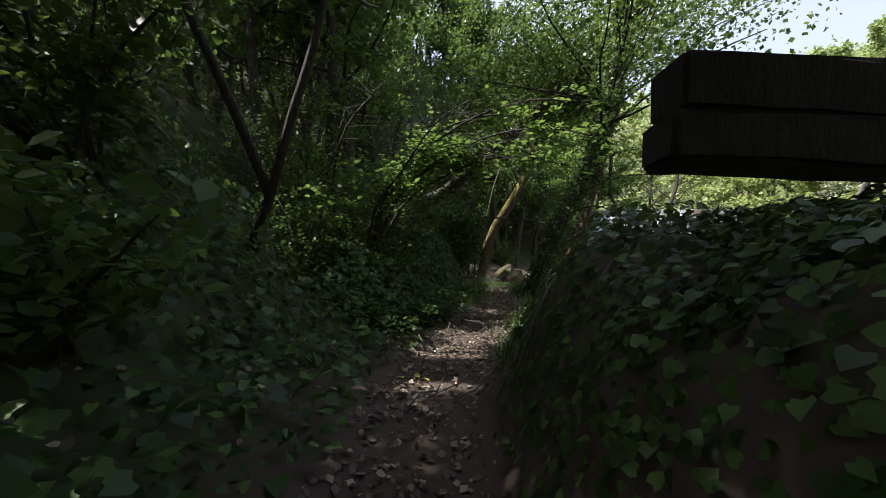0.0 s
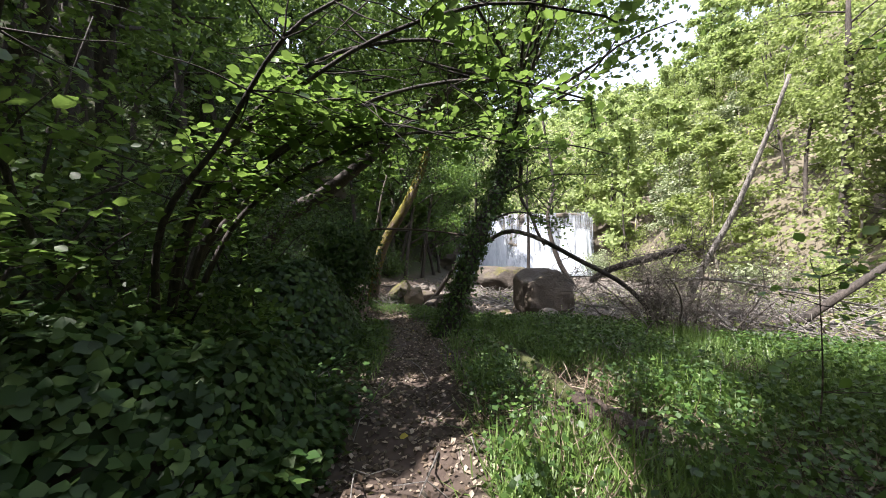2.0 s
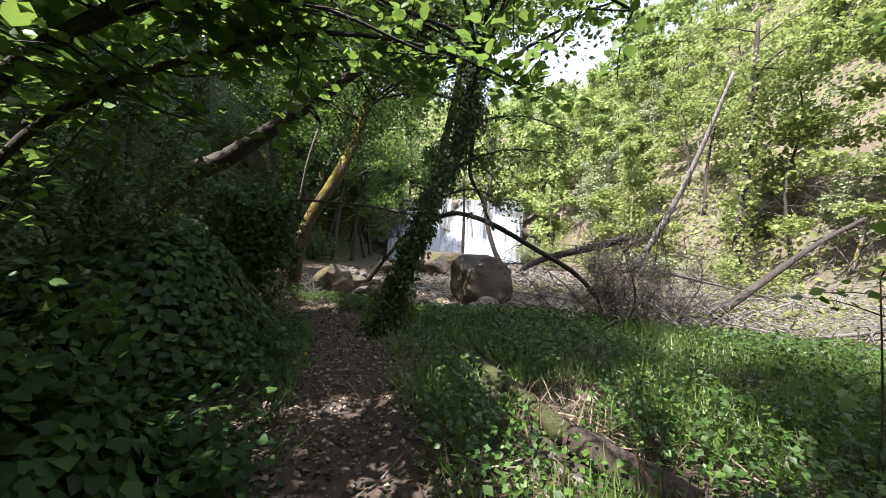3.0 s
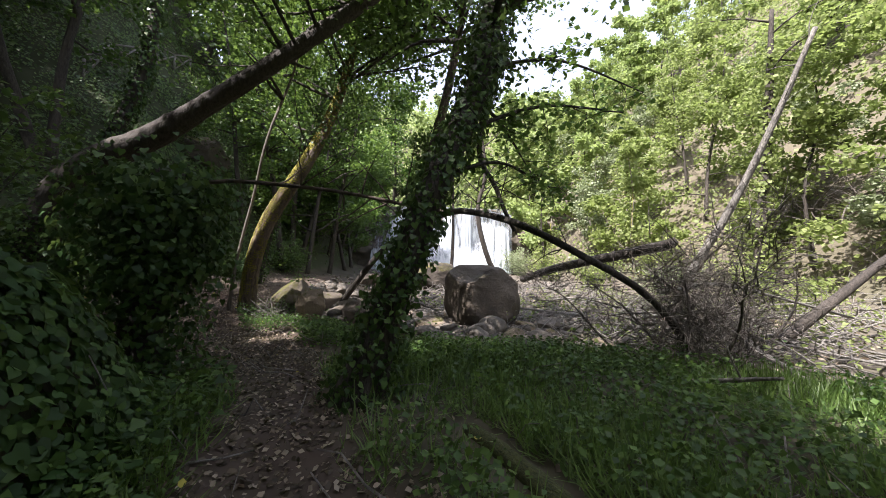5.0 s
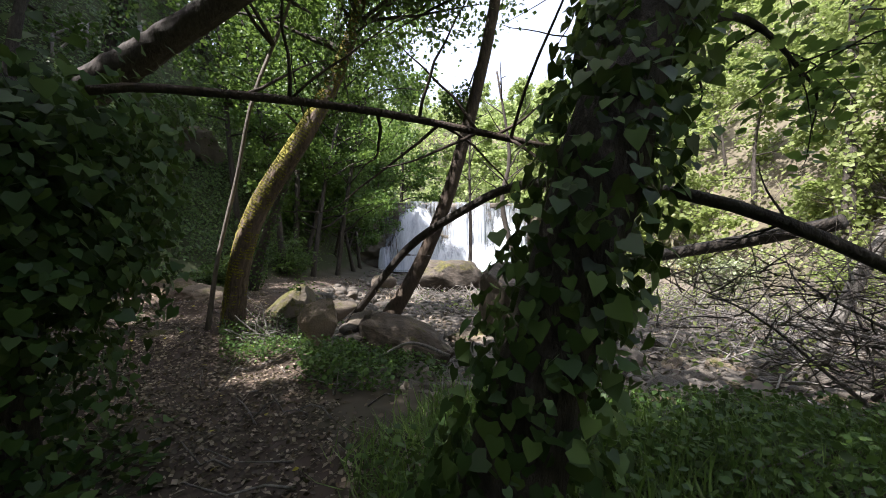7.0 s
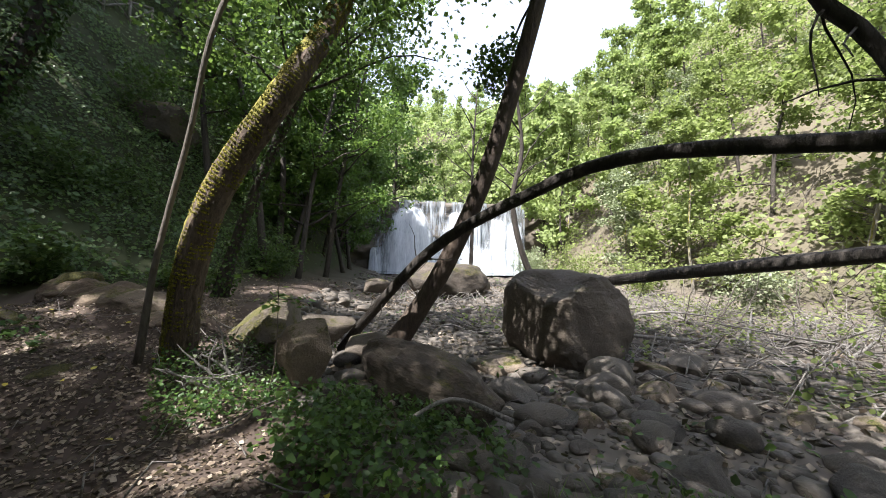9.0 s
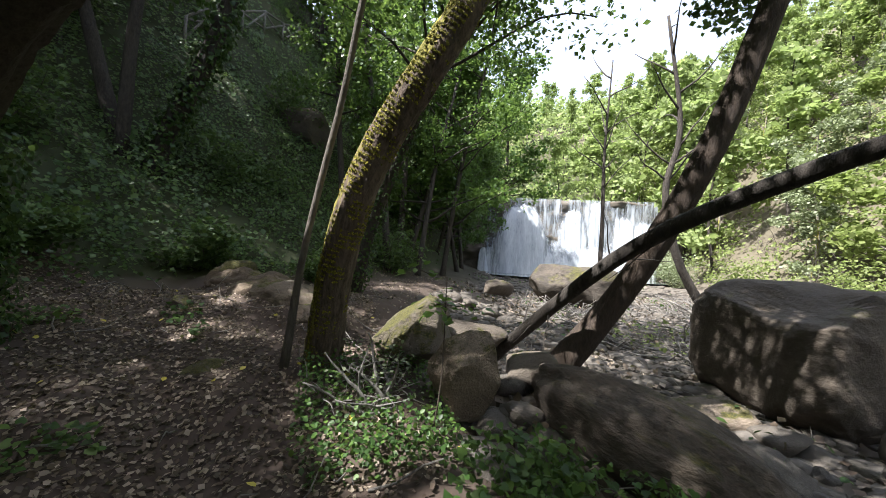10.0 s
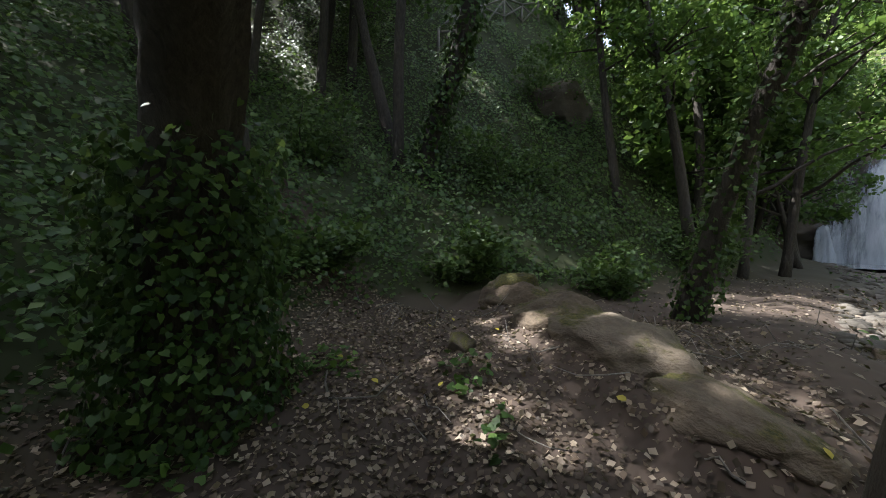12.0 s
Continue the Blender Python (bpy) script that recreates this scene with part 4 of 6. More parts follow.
def top_crown(ob, pts, r2, leaf, first, count, size, spread, arms=9, bark=BARK):
    cs, sp = [], []
    for k in range(arms):
        i = r2.integers(first, len(pts))
        a = r2.uniform(0, 6.283)
        p, rr = limb(pts[i], (math.cos(a), math.sin(a), r2.uniform(0.1, 0.8)), spread * r2.uniform(0.7, 1.3), 0.05, r2)
        put("limb", joined([tube_arrays(local(p, ob), rr, 5)]), bark, ob)
        for q in (3, 5, 6):
            cs.append(p[q])
            sp.append(spread * r2.uniform(0.2, 0.42))
    p = crown_points(r2, np.array(cs), np.array(sp), count)
    put("crown", leaf_mesh(local(p, ob), (0, 0, 0.7), size * r2.uniform(0.6, 1.2, count), QUAD, r2, 0.6), leaf, ob, "leafy crown")


def ivy_on(ob, pts, rad, r2, count, size=(0.05, 0.1), out=(0.01, 0.12), name="ivy"):
    i = r2.uniform(0, len(pts) - 1.01, count)
    k = i.astype(int)
    f = (i - k)[:, None]
    p = pts[k] * (1 - f) + pts[k + 1] * f
    rr = rad[k] * (1 - f[:, 0]) + rad[k + 1] * f[:, 0]
    a = r2.uniform(0, 6.283, count)
    d = np.stack([np.cos(a), np.sin(a), r2.normal(0, 0.2, count)], -1)
    q = p + d * (rr + r2.uniform(*out, count) ** 1.0)[:, None]
    put(name, leaf_mesh(local(q, ob), d + np.array((0, 0, 0.4)), r2.uniform(*size, count), IVY, r2, 0.6, up=(0, 0, -1)), LEAF_IVY, ob, "dark green climbing ivy leaves")


tree, pts, rad, r2 = trunk_tree("ivy_tree", [(2.6, 10.35, 0.1), (2.9, 10.27, 1.1), (3.35, 10.15, 2.45), (4.1, 10.3, 3.95), (4.6, 10.6, 5.5), (5.2, 10.8, 10)], (0.19, 0.17, 0.16, 0.15, 0.12, 0.06), BARK,
                               "leaning dark tree trunk wrapped in climbing ivy", 36, seed=301, flare=1.7)
ivy_on(tree, pts, rad, r2, 8500, (0.03, 0.085), (0.0, 0.15))
ivy_on(tree, pts[14:], rad[14:], r2, 1300, (0.05, 0.1), (0.1, 0.45), "hanging_ivy")
top_crown(tree, pts, r2, LEAF_CANOPY, 18, 7500, 0.13, 3.8, 24)
leaves = []
for a, b, c in (((3.7, 10.2, 3.2), (4.8, 9.9, 3.7), (5.8, 9.4, 3.7)), ((4.2, 10.3, 4.2), (5.3, 10.0, 4.5), (6.5, 9.5, 4.2)), ((3.45, 10.15, 2.65), (4.2, 10.0, 2.9), (4.9, 9.9, 2.7)), ((4.3, 10.4, 4.6), (5.2, 11.2, 5.0), (6.0, 12.2, 4.9)), ((4.0, 10.3, 3.8), (4.7, 10.5, 3.6), (5.5, 10.7, 3.1))):
    bough = curve_points([a, b, c], 14)
    stem = put("bough", joined([tube_arrays(local(bough, tree), np.linspace(0.03, 0.008, 14), 6, 0.05, r2)]), BARK, tree)
    for k in range(12):
        p, rr = limb(bough[r2.integers(3, 14)], (r2.normal(), r2.normal(), r2.normal() * 0.3 - 0.2), r2.uniform(0.3, 0.8), 0.007, r2, 0.5)
        put("twig", joined([tube_arrays(local(p, tree), rr, 4)]), BARK, stem)
        leaves.append(np.repeat(p[1:], 4, 0) + r2.normal(0, 0.06, (24, 3)))
q = np.vstack(leaves)
put("foliage", leaf_mesh(local(q, tree), (0, 0, 0.9), r2.uniform(0.05, 0.1, len(q)), OVAL, r2, 0.5), LEAF_BEECH, tree, "fresh green leaves on hanging boughs")

tree, pts, rad, r2 = trunk_tree("mossy_tree", [(2.1, 17.5, 0.1), (2.22, 17.2, 1.5), (2.53, 16.92, 2.65), (3.28, 16.5, 4.1), (4.1, 17.0, 5.9), (4.66, 17.1, 8), (5.0, 17.0, 11)],
                               (0.18, 0.18, 0.172, 0.152, 0.125, 0.09, 0.05), BARK_MOSS, "leaning tree trunk with bright yellow-green moss", 44, 12, 302, 0.045, 1.2, 3)
def moss_on(ob, ctrl, radii, r2, count, size, flare):
    """Tufts of moss in patches on the side of a trunk that the weather meets."""
    f = r2.uniform(0, 0.75, count)
    k = curve_points(ctrl, 200)
    p = k[(f * 199).astype(int)]
    rr = np.interp(f, np.linspace(0, 1, len(radii)), radii) * np.interp(f, (0, 0.07), (flare, 1.05))
    w = r2.uniform(0, 6.283, count)
    n = np.stack([np.cos(w), np.sin(w), np.full(count, 0.25)], -1)
    keep = lattice(f * 60, w * 1.6, 71) * 0.85 + lattice(f * 150, w * 4, 72) * 0.6 - 0.38 * n[:, 0] - 0.38 * n[:, 1] > 0.22
    t = np.gradient(k, axis=0)[(f * 199).astype(int)]
    t /= np.linalg.norm(t, axis=1)[:, None]
    n = n - t * (n * t).sum(1)[:, None]
    n /= np.linalg.norm(n, axis=1)[:, None]
    q = (p + n * (rr * 1.0)[:, None])[keep]
    put("moss", leaf_mesh(local(q, ob), n[keep], r2.uniform(*size, len(q)), QUAD, r2, 0.55), MOSS, ob, "bright yellow-green moss")


moss_on(tree, [(2.1, 17.5, 0.1), (2.22, 17.2, 1.5), (2.53, 16.92, 2.65), (3.28, 16.5, 4.1), (4.1, 17.0, 5.9), (4.66, 17.1, 8), (5.0, 17.0, 11)], (0.18, 0.18, 0.172, 0.152, 0.125, 0.09, 0.05), r2, 80000, (0.011, 0.03), 1.2)
ivy_on(tree, pts[18:], rad[18:], r2, 1800, (0.05, 0.09), (0.05, 0.6))
top_crown(tree, pts, r2, LEAF_CANOPY, 24, 7500, 0.14, 4.2, 24)

tree, pts, rad, r2 = trunk_tree("sapling", [(1.7, 17.4, 0.2), (1.85, 17.25, 1.6), (2.15, 16.95, 3.2), (2.4, 16.7, 4.7), (3.05, 16.9, 6.9), (3.3, 17, 9)], (0.044, 0.038, 0.036, 0.034, 0.03, 0.02), BARK_GREY,
                               "thin pale sapling with a kinked stem beside the mossy tree", 26, 9, 303, 0.05, 1.3)
top_crown(tree, pts, r2, LEAF_CANOPY, 15, 700, 0.1, 1.3, 7)

tree, pts, rad, r2 = trunk_tree("leaning_tree", [(5.3, 17.7, -0.25), (5.87, 16.9, 1.2), (6.23, 16.2, 2.7), (6.5, 15.75, 4.2), (6.85, 15.25, 6.5), (7.3, 15.2, 9.0), (7.6, 15.2, 11.5)],
                               (0.19, 0.165, 0.145, 0.13, 0.115, 0.08, 0.05), BARK_BROWN, "smooth brown trunk leaning over the stream bed", 36, 10, 304, 0.03, 1.3, 2)
top_crown(tree, pts, r2, LEAF_CANOPY, 24, 7500, 0.14, 4.6, 24)

# unseen leaf clumps and limbs overhead, added to shade the big boulder
q = crown_points(r2, np.array([(5.0, 16.2, 8.2), (5.9, 16.6, 8.8), (4.6, 15.6, 9.2), (6.3, 15.8, 9.4), (5.4, 17.2, 9.0)]), np.full(5, 1.35), 6000)
put("crown", leaf_mesh(local(q, tree), (0, 0, 0.7), 0.14 * r2.uniform(0.6, 1.2, len(q)), QUAD, r2, 0.6), LEAF_CANOPY, tree, "leafy crown")
for c in ((5.0, 16.2, 8.2), (4.6, 15.6, 9.2), (5.4, 17.2, 9.0)):
    put("limb", joined([tube_arrays(local(curve_points([pts[26], (pts[26] + np.array(c)) / 2 + (0, 0, 0.2), c], 8), tree), np.linspace(0.05, 0.015, 8), 5)]), BARK, tree)
p, rr = limb(pts[20], np.array(HANG) - pts[20], float(np.linalg.norm(np.array(HANG) - pts[20])), 0.03, r2)
put("limb", joined([tube_arrays(local(p, tree), rr, 5)]), BARK, tree)
q = crown_points(r2, np.vstack([p[4:], p[-1:] + (0.3, 0.2, 0.1), p[-1:] + (-0.2, 0.1, 0.25)]), np.full(5, 0.42), 800)
put("hanging_leaves", leaf_mesh(local(q, tree), (0, 0, 0.7), 0.1 * r2.uniform(0.6, 1.2, len(q)), QUAD, r2, 0.6), LEAF_CANOPY, tree, "dark hanging leaf cluster")

tree, pts, rad, r2 = trunk_tree("big_leaning_tree", [(-1.95, 18.2, 0.2), (-1.9, 18.1, 1.8), (-1.6, 17.95, 2.9), (-0.8, 17.4, 3.75), (0.36, 16.6, 4.4), (3.1, 15.1, 6.7), (6, 13.8, 9.5)],
                               (0.37, 0.33, 0.27, 0.2, 0.165, 0.14, 0.08), BARK, "thick dark tree leaning across the path, its foot in ivy", 48, 14, 305, 0.06, 1.3, 2)
ivy_on(tree, pts[:9], rad[:9] * 1.2, r2, 5200, (0.045, 0.085), (0.0, 0.29), "ivy_skirt")
# unseen crown clumps high above the path, added to shade the stream bed
over = np.array([(2.0, 13.8, 7.6), (3.2, 13.2, 8.4), (1.2, 14.6, 7.2), (4.2, 14.3, 9.0), (2.6, 12.3, 8.6), (0.8, 13.0, 7.4), (3.6, 15.2, 8.2)])
for c in over:
    k = pts[int(np.argmin(np.linalg.norm(pts - c, axis=1)))]
    put("limb", joined([tube_arrays(local(curve_points([k, (k + c) / 2 + (0, 0, 0.2), c], 8), tree), np.linspace(0.05, 0.012, 8), 5)]), BARK, tree)
q = crown_points(r2, over, np.full(7, 1.45), 6500)
put("crown", leaf_mesh(local(q, tree), (0, 0, 0.7), 0.14 * r2.uniform(0.6, 1.2, len(q)), QUAD, r2, 0.6), LEAF_CANOPY, tree, "leafy crown")
top_crown(tree, pts, r2, LEAF_CANOPY, 34, 5500, 0.13, 3.4, 16)

tree, pts, rad, r2 = trunk_tree("ivy_clad_tree", [(-3.3, 26.2, 3.3), (-2.9, 26.1, 4.9), (-1.9, 25.8, 7.2), (-1.2, 25.6, 10), (-0.8, 25.3, 15)], (0.26, 0.24, 0.22, 0.18, 0.1), BARK,
                               "crooked ivy-clad tree on the shaded slope", 30, 12, 306)
ivy_on(tree, pts, rad, r2, 2600, (0.09, 0.16), (0.0, 0.25))

tree, pts, rad, r2 = trunk_tree("ivy_clad_tree", [(2.7, 22.4, 0.5), (3.2, 22.2, 2.6), (3.9, 21.9, 4.8), (4.6, 21.5, 7), (5.6, 21, 12)], (0.15, 0.14, 0.13, 0.11, 0.06), BARK,
                               "leaning ivy-sheathed tree behind the mossy one", 30, 10, 308)
ivy_on(tree, pts, rad, r2, 3000, (0.05, 0.1), (0.0, 0.16))
top_crown(tree, pts, r2, LEAF_CANOPY, 14, 5000, 0.15, 3.2, 16)

tree, pts, rad, r2 = trunk_tree("ivy_clad_tree", [(22.6, 12.6, 0.2), (22.8, 12.5, 4), (23.2, 12.4, 8), (23.4, 12.3, 14)], (0.24, 0.21, 0.18, 0.08), BARK,
                               "sunlit tree wrapped in pale ivy below the slope", 24, 9, 309)
i = r2.uniform(0, 20, 1700).astype(int)
w = r2.normal(0, 1, (1700, 3))
# this ivy takes the sun-paled leaf colour instead of its own dark green
put("ivy", leaf_mesh(local(pts[i] + w / np.linalg.norm(w, axis=1)[:, None] * r2.uniform(0.2, 0.75, (1700, 1)), tree), w, r2.uniform(0.14, 0.26, 1700), QUAD, r2, 0.4), LEAF_SUNLIT, tree, "pale yellow-green ivy leaves")
top_crown(tree, pts, r2, LEAF_SUNLIT, 12, 3000, 0.22, 2.8, 12)

tree, pts, rad, r2 = trunk_tree("forked_tree", [(-2.3, 5.2, 1.2), (-1.9, 4.8, 1.9), (-1.55, 4.5, 2.8), (-1.25, 4.4, 3.9), (-0.95, 4.4, 6.2)], (0.065, 0.056, 0.05, 0.042, 0.025), BARK,
                               "slim forked grey tree on the ivy bank", 24, 9, 307)
pt2 = curve_points([(-1.85, 4.75, 2.0), (-2.1, 4.3, 2.9), (-2.5, 3.9, 4.0), (-2.9, 3.6, 5.5)], 14)
put("fork", joined([tube_arrays(local(pt2, tree), np.linspace(0.06, 0.03, 14), 9, 0.05, r2)]), BARK, tree)
top_crown(tree, pts, r2, LEAF_UNDER, 14, 1500, 0.09, 1.6, 10)

# ---------------------------------------------------------------- fallen wood
def pole(name, ctrl, r0, r1, bark, label, category="fallen branch", n=22, sides=10, seed=1, twigs=0, twig_len=0.7):
    r2 = np.random.default_rng(seed)
    ob = thing(name, ctrl[0], label, category)
    pts = curve_points(ctrl, n)
    put("stem", joined([tube_arrays(local(pts, ob), np.linspace(r0, r1, n), sides, 0.06, r2)]), bark, ob)
    if twigs:
        for k in range(twigs):
            i = r2.integers(3, n - 1)
            d = np.array((r2.normal(), r2.normal(), r2.normal() * 0.7))
            p, rr = limb(pts[i], d, twig_len * r2.uniform(0.5, 1.3), 0.012, r2)
            put("twig", joined([tube_arrays(local(p, ob), rr, 4)]), bark, ob)
    return ob


pole("fallen_tree", [(4.75, 18.6, -0.2), (4.95, 17.85, 0.5), (5.3, 16.1, 1.85), (5.65, 14.4, 2.55), (5.86, 13.4, 2.79), (5.8, 12.2, 2.62), (5.66, 11.0, 2.3), (5.85, 10.15, 1.88), (6.65, 9.47, 1.24), (7.3, 9.1, 0.3)], 0.095, 0.045, BARK,
     "thin dark fallen trunk arching over the stream bed", n=34, seed=311, twigs=16)
pole("fallen_pole", [(1.3, 11.98, 2.6), (1.63, 11.82, 2.63), (2.6, 11.37, 2.57), (3.5, 10.95, 2.42), (4.0, 10.72, 2.32)], 0.026, 0.02, BARK_BROWN, "long thin pole caught between the trees", n=26, sides=8, seed=312, twigs=14, twig_len=0.9)
pole("broken_bough", [(4.5, 10.6, 5.3), (5.3, 11.6, 4.7), (5.5, 12.0, 3.7), (5.66, 11.74, 3.12), (5.72, 11.58, 2.7), (5.85, 11.4, 2.25)], 0.07, 0.035, BARK, "dark broken bough hanging from the ivy-clad tree", n=20, sides=8, seed=317, twigs=26, twig_len=0.9)
pole("fallen_log", [(16.5, 21.5, 0.6), (12.5, 16.0, 1.4), (10.3, 11.4, 2.05), (9.95, 10.6, 2.2)], 0.2, 0.11, BARK, "dark fallen log lying across the gravel", n=30, sides=12, seed=313, twigs=20, twig_len=1.6)
pole("mossy_log", [(3.22, 9.2, 0.3), (3.13, 8.6, 0.36), (2.9, 7.4, 0.4), (2.64, 6.4, 0.4)], 0.07, 0.095, BARK_OLIVE, "mossy rotting log lying in the grass", "log", n=20, sides=14, seed=314)
pole("broken_log", [(2.64, 6.36, 0.41), (2.66, 6.0, 0.4), (2.7, 5.55, 0.36)], 0.1, 0.13, BARK_LOG, "broken brown end of a rotting log in the grass", "log", n=14, sides=16, seed=318)
pole("dead_tree", [(10.2, 11.0, -0.2), (10.4, 10.5, 1.4), (10.7, 9.8, 3.0), (10.9, 9.2, 4.6), (11.05, 8.6, 6.4)], 0.1, 0.04, DEADWOOD, "pale bare dead trunk leaning over the gravel", "dead tree", n=22, sides=9, seed=319, twigs=9, twig_len=1.0)
pole("dead_tree", [(12.4, 9.4, 0.0), (13.4, 8.7, 1.0), (14.8, 7.9, 2.2), (16.0, 7.2, 3.0)], 0.13, 0.05, BARK, "dark dead trunk slanting out of the gravel", "dead tree", n=16, sides=9, seed=321, twigs=8, twig_len=0.9)
pole("fallen_branch", [(7.2, 9.6, 1.3), (9.5, 9.6, 1.35), (12.0, 9.3, 1.0), (14.5, 8.6, 0.5)], 0.045, 0.03, DEADWOOD, "long pale branch lying over the dead brush", n=18, sides=8, seed=322, twigs=9)
pole("dead_branch", [(2.62, 5.45, 0.3), (2.48, 5.85, 0.3), (2.38, 6.3, 0.3)], 0.03, 0.022, DEADWOOD, "bare grey stick beside the log", n=10, sides=7, seed=315)
pole("dead_branch", [(5.0, 14.0, 0.1), (4.5, 14.35, 0.3), (4.0, 14.5, 0.12)], 0.03, 0.02, DEADWOOD, "bare grey stick beside the slab", n=10, sides=7, seed=316)
r2 = np.random.default_rng(320)
for k in range(44):
    x, y = r2.uniform(7.5, 19), r2.uniform(4, 22)
    a, ln = r2.uniform(0, 6.283), r2.uniform(1.5, 4.5)
    z = float(land(x, y))
    if x < 11.5 and y > 11:
        continue
    pole("dead_branch", [(x, y, z + 0.08), (x + ln * 0.5 * math.cos(a), y + ln * 0.5 * math.sin(a), z + r2.uniform(0.2, 0.7)), (x + ln * math.cos(a), y + ln * math.sin(a), z + r2.uniform(0.2, 1.1))],
         r2.uniform(0.03, 0.08), 0.015, DEADWOOD, "bare grey driftwood branch on the gravel", n=9, sides=6, seed=330 + k, twigs=6)


def brush(place, seed, h, w, count, label, bark=TWIG):
    """A tangle of bare twigs on a few crooked branches."""
    r2 = np.random.default_rng(seed)
    ob = thing("dead_brush", place, label, "dead bush")
    t = []
    for _ in range(10):
        s = np.array((r2.normal(0, w * 0.3), r2.normal(0, w * 0.3), -0.05))
        p, rr = limb(s, (r2.normal(0, 0.45), r2.normal(0, 0.45), r2.uniform(0.7, 1.3)), h * r2.uniform(0.7, 1.15), r2.uniform(0.018, 0.034), r2, 0.4, 10)
        put("branch", joined([tube_arrays(p, rr, 6)]), bark, ob)
        for _ in range(count // 10):
            d = np.array((r2.normal(0, 0.8), r2.normal(0, 0.8), r2.uniform(-0.3, 1.3)))
            q, rq = limb(p[r2.integers(1, 10)] + r2.normal(0, w * 0.14, 3) * (1, 1, 0.5), d, h * r2.uniform(0.12, 0.38), r2.uniform(0.004, 0.011), r2, 0.3)
            t.append(tube_arrays(q, rq, 3))
    tagged(put("brushwood", joined(t), bark, ob), kind="stuff")
    return ob


brush(ground_at(6.95, 9.15), 351, 2.4, 1.3, 1200, "dense grey tangle of bare dead twigs")
brush(ground_at(9.5, 9.5), 352, 2.5, 1.6, 700, "low grey tangle of dead twigs")
brush(ground_at(13.5, 11.0), 353, 1.5, 3.2, 700, "grey heap of flood-washed dead twigs")
brush(ground_at(19.0, 17.0), 354, 2.6, 3.6, 320, "tall grey bare shrubs on the far bank")
brush(ground_at(24.0, 13.0), 355, 3.0, 4.0, 320, "tall grey bare shrubs on the far bank")
tall = brush(ground_at(25.5, 14.5), 357, 3.2, 2.6, 260, "tall grey bare shrub on the sunny slope")
r2 = np.random.default_rng(358)
for x, y in ((27.5, 18.0), (23.8, 8.5), (30.0, 21.5), (28.5, 12.5), (32.0, 26.5), (26.0, 5.0), (31.5, 16.5), (29.0, 25.0), (34.0, 31.0), (27.0, 10.0)):
    copy_thing(tall, pose(x, y, float(land(x, y)), 0, 0, r2.uniform(0, 360)) @ Matrix.Scale(r2.uniform(0.7, 1.3), 4))
brush((2.75, 16.55, 0.05), 356, 0.8, 0.45, 70, "small pale dry bush beside the mossy tree", DEADWOOD)

# the two beams beside the start of the path
def beam(place, dims, turn, seed, label):
    r2 = np.random.default_rng(seed)
    bm = bmesh.new()
    bmesh.ops.create_cube(bm, size=1.0)
    bmesh.ops.scale(bm, vec=dims, verts=bm.verts)
    bmesh.ops.subdivide_edges(bm, edges=[e for e in bm.edges if abs((e.verts[0].co - e.verts[1].co).x) > 0.5], cuts=14)
    bmesh.ops.bevel(bm, geom=[e for e in bm.edges if len(e.link_faces) == 2 and e.calc_face_angle(0) > 0.5], offset=0.025, segments=2, affect="EDGES")
    for v in bm.verts:
        v.co += Vector(r2.normal(0, 0.005, 3))
    me = bpy.data.meshes.new("beam")
    bm.to_mesh(me)
    bm.free()
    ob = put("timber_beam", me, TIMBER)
    ob.matrix_world = pose(*place, 0, 0, turn)
    return tagged(ob, label, "beam")


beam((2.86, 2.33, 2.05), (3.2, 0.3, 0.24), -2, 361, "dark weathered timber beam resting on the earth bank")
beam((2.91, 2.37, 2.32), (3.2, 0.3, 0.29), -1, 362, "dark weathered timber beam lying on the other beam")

# ---------------------------------------------------------------- rustic fence high on the shaded slope
def fence():
    ob = thing("rustic_fence", ground_at(-2.4, 33.7, 0), "rustic wooden pole fence high on the shaded slope", "fence")
    a, b = np.array((-4.3, 30.7)), np.array((-0.5, 36.8))
    tops = []
    for k in range(6):
        p = a + (b - a) * k / 5
        z = float(land(*p))
        put("post", joined([tube_arrays(local([(p[0], p[1], z - 0.2), (p[0], p[1], z + 1.15)], ob), 0.06, 7)]), DEADWOOD, ob)
        tops.append((p[0], p[1], z))
    for p, q in zip(tops, tops[1:]):
        for za, zb in ((1.1, 1.1), (0.15, 1.0), (1.0, 0.15)):
            put("rail", joined([tube_arrays(local([(p[0], p[1], p[2] + za), (q[0], q[1], q[2] + zb)], ob), 0.05, 7)]), DEADWOOD, ob)


fence()


# ---------------------------------------------------------------- shrubs
def shrub(place, seed, h, w, leaf, count, size, shape, label, name="shrub", stems=7):
    r2 = np.random.default_rng(seed)
    ob = thing(name, place, label, "shrub")
    cs, sp = [], []
    for k in range(stems):
        a = r2.uniform(0, 6.283)
        p, rr = limb((r2.normal(0, 0.12), r2.normal(0, 0.12), -0.1), (math.cos(a) * w / h, math.sin(a) * w / h, 1.1), h * r2.uniform(0.7, 1.1), 0.022, r2)
        put("stem", joined([tube_arrays(p, rr, 5)]), BARK, ob)
        for q in (2, 3, 4, 5, 6):
            cs.append(p[q] + r2.normal(0, 0.1, 3))
            sp.append(w * r2.uniform(0.18, 0.4))
    p = crown_points(r2, np.array(cs), np.array(sp), count)
    p = p[p[:, 2] > 0.02]
    put("foliage", leaf_mesh(p, (0, 0, 0.8), size * r2.uniform(0.6, 1.3, len(p)), shape, r2, 0.55), leaf, ob, "dense leaves")
    return ob


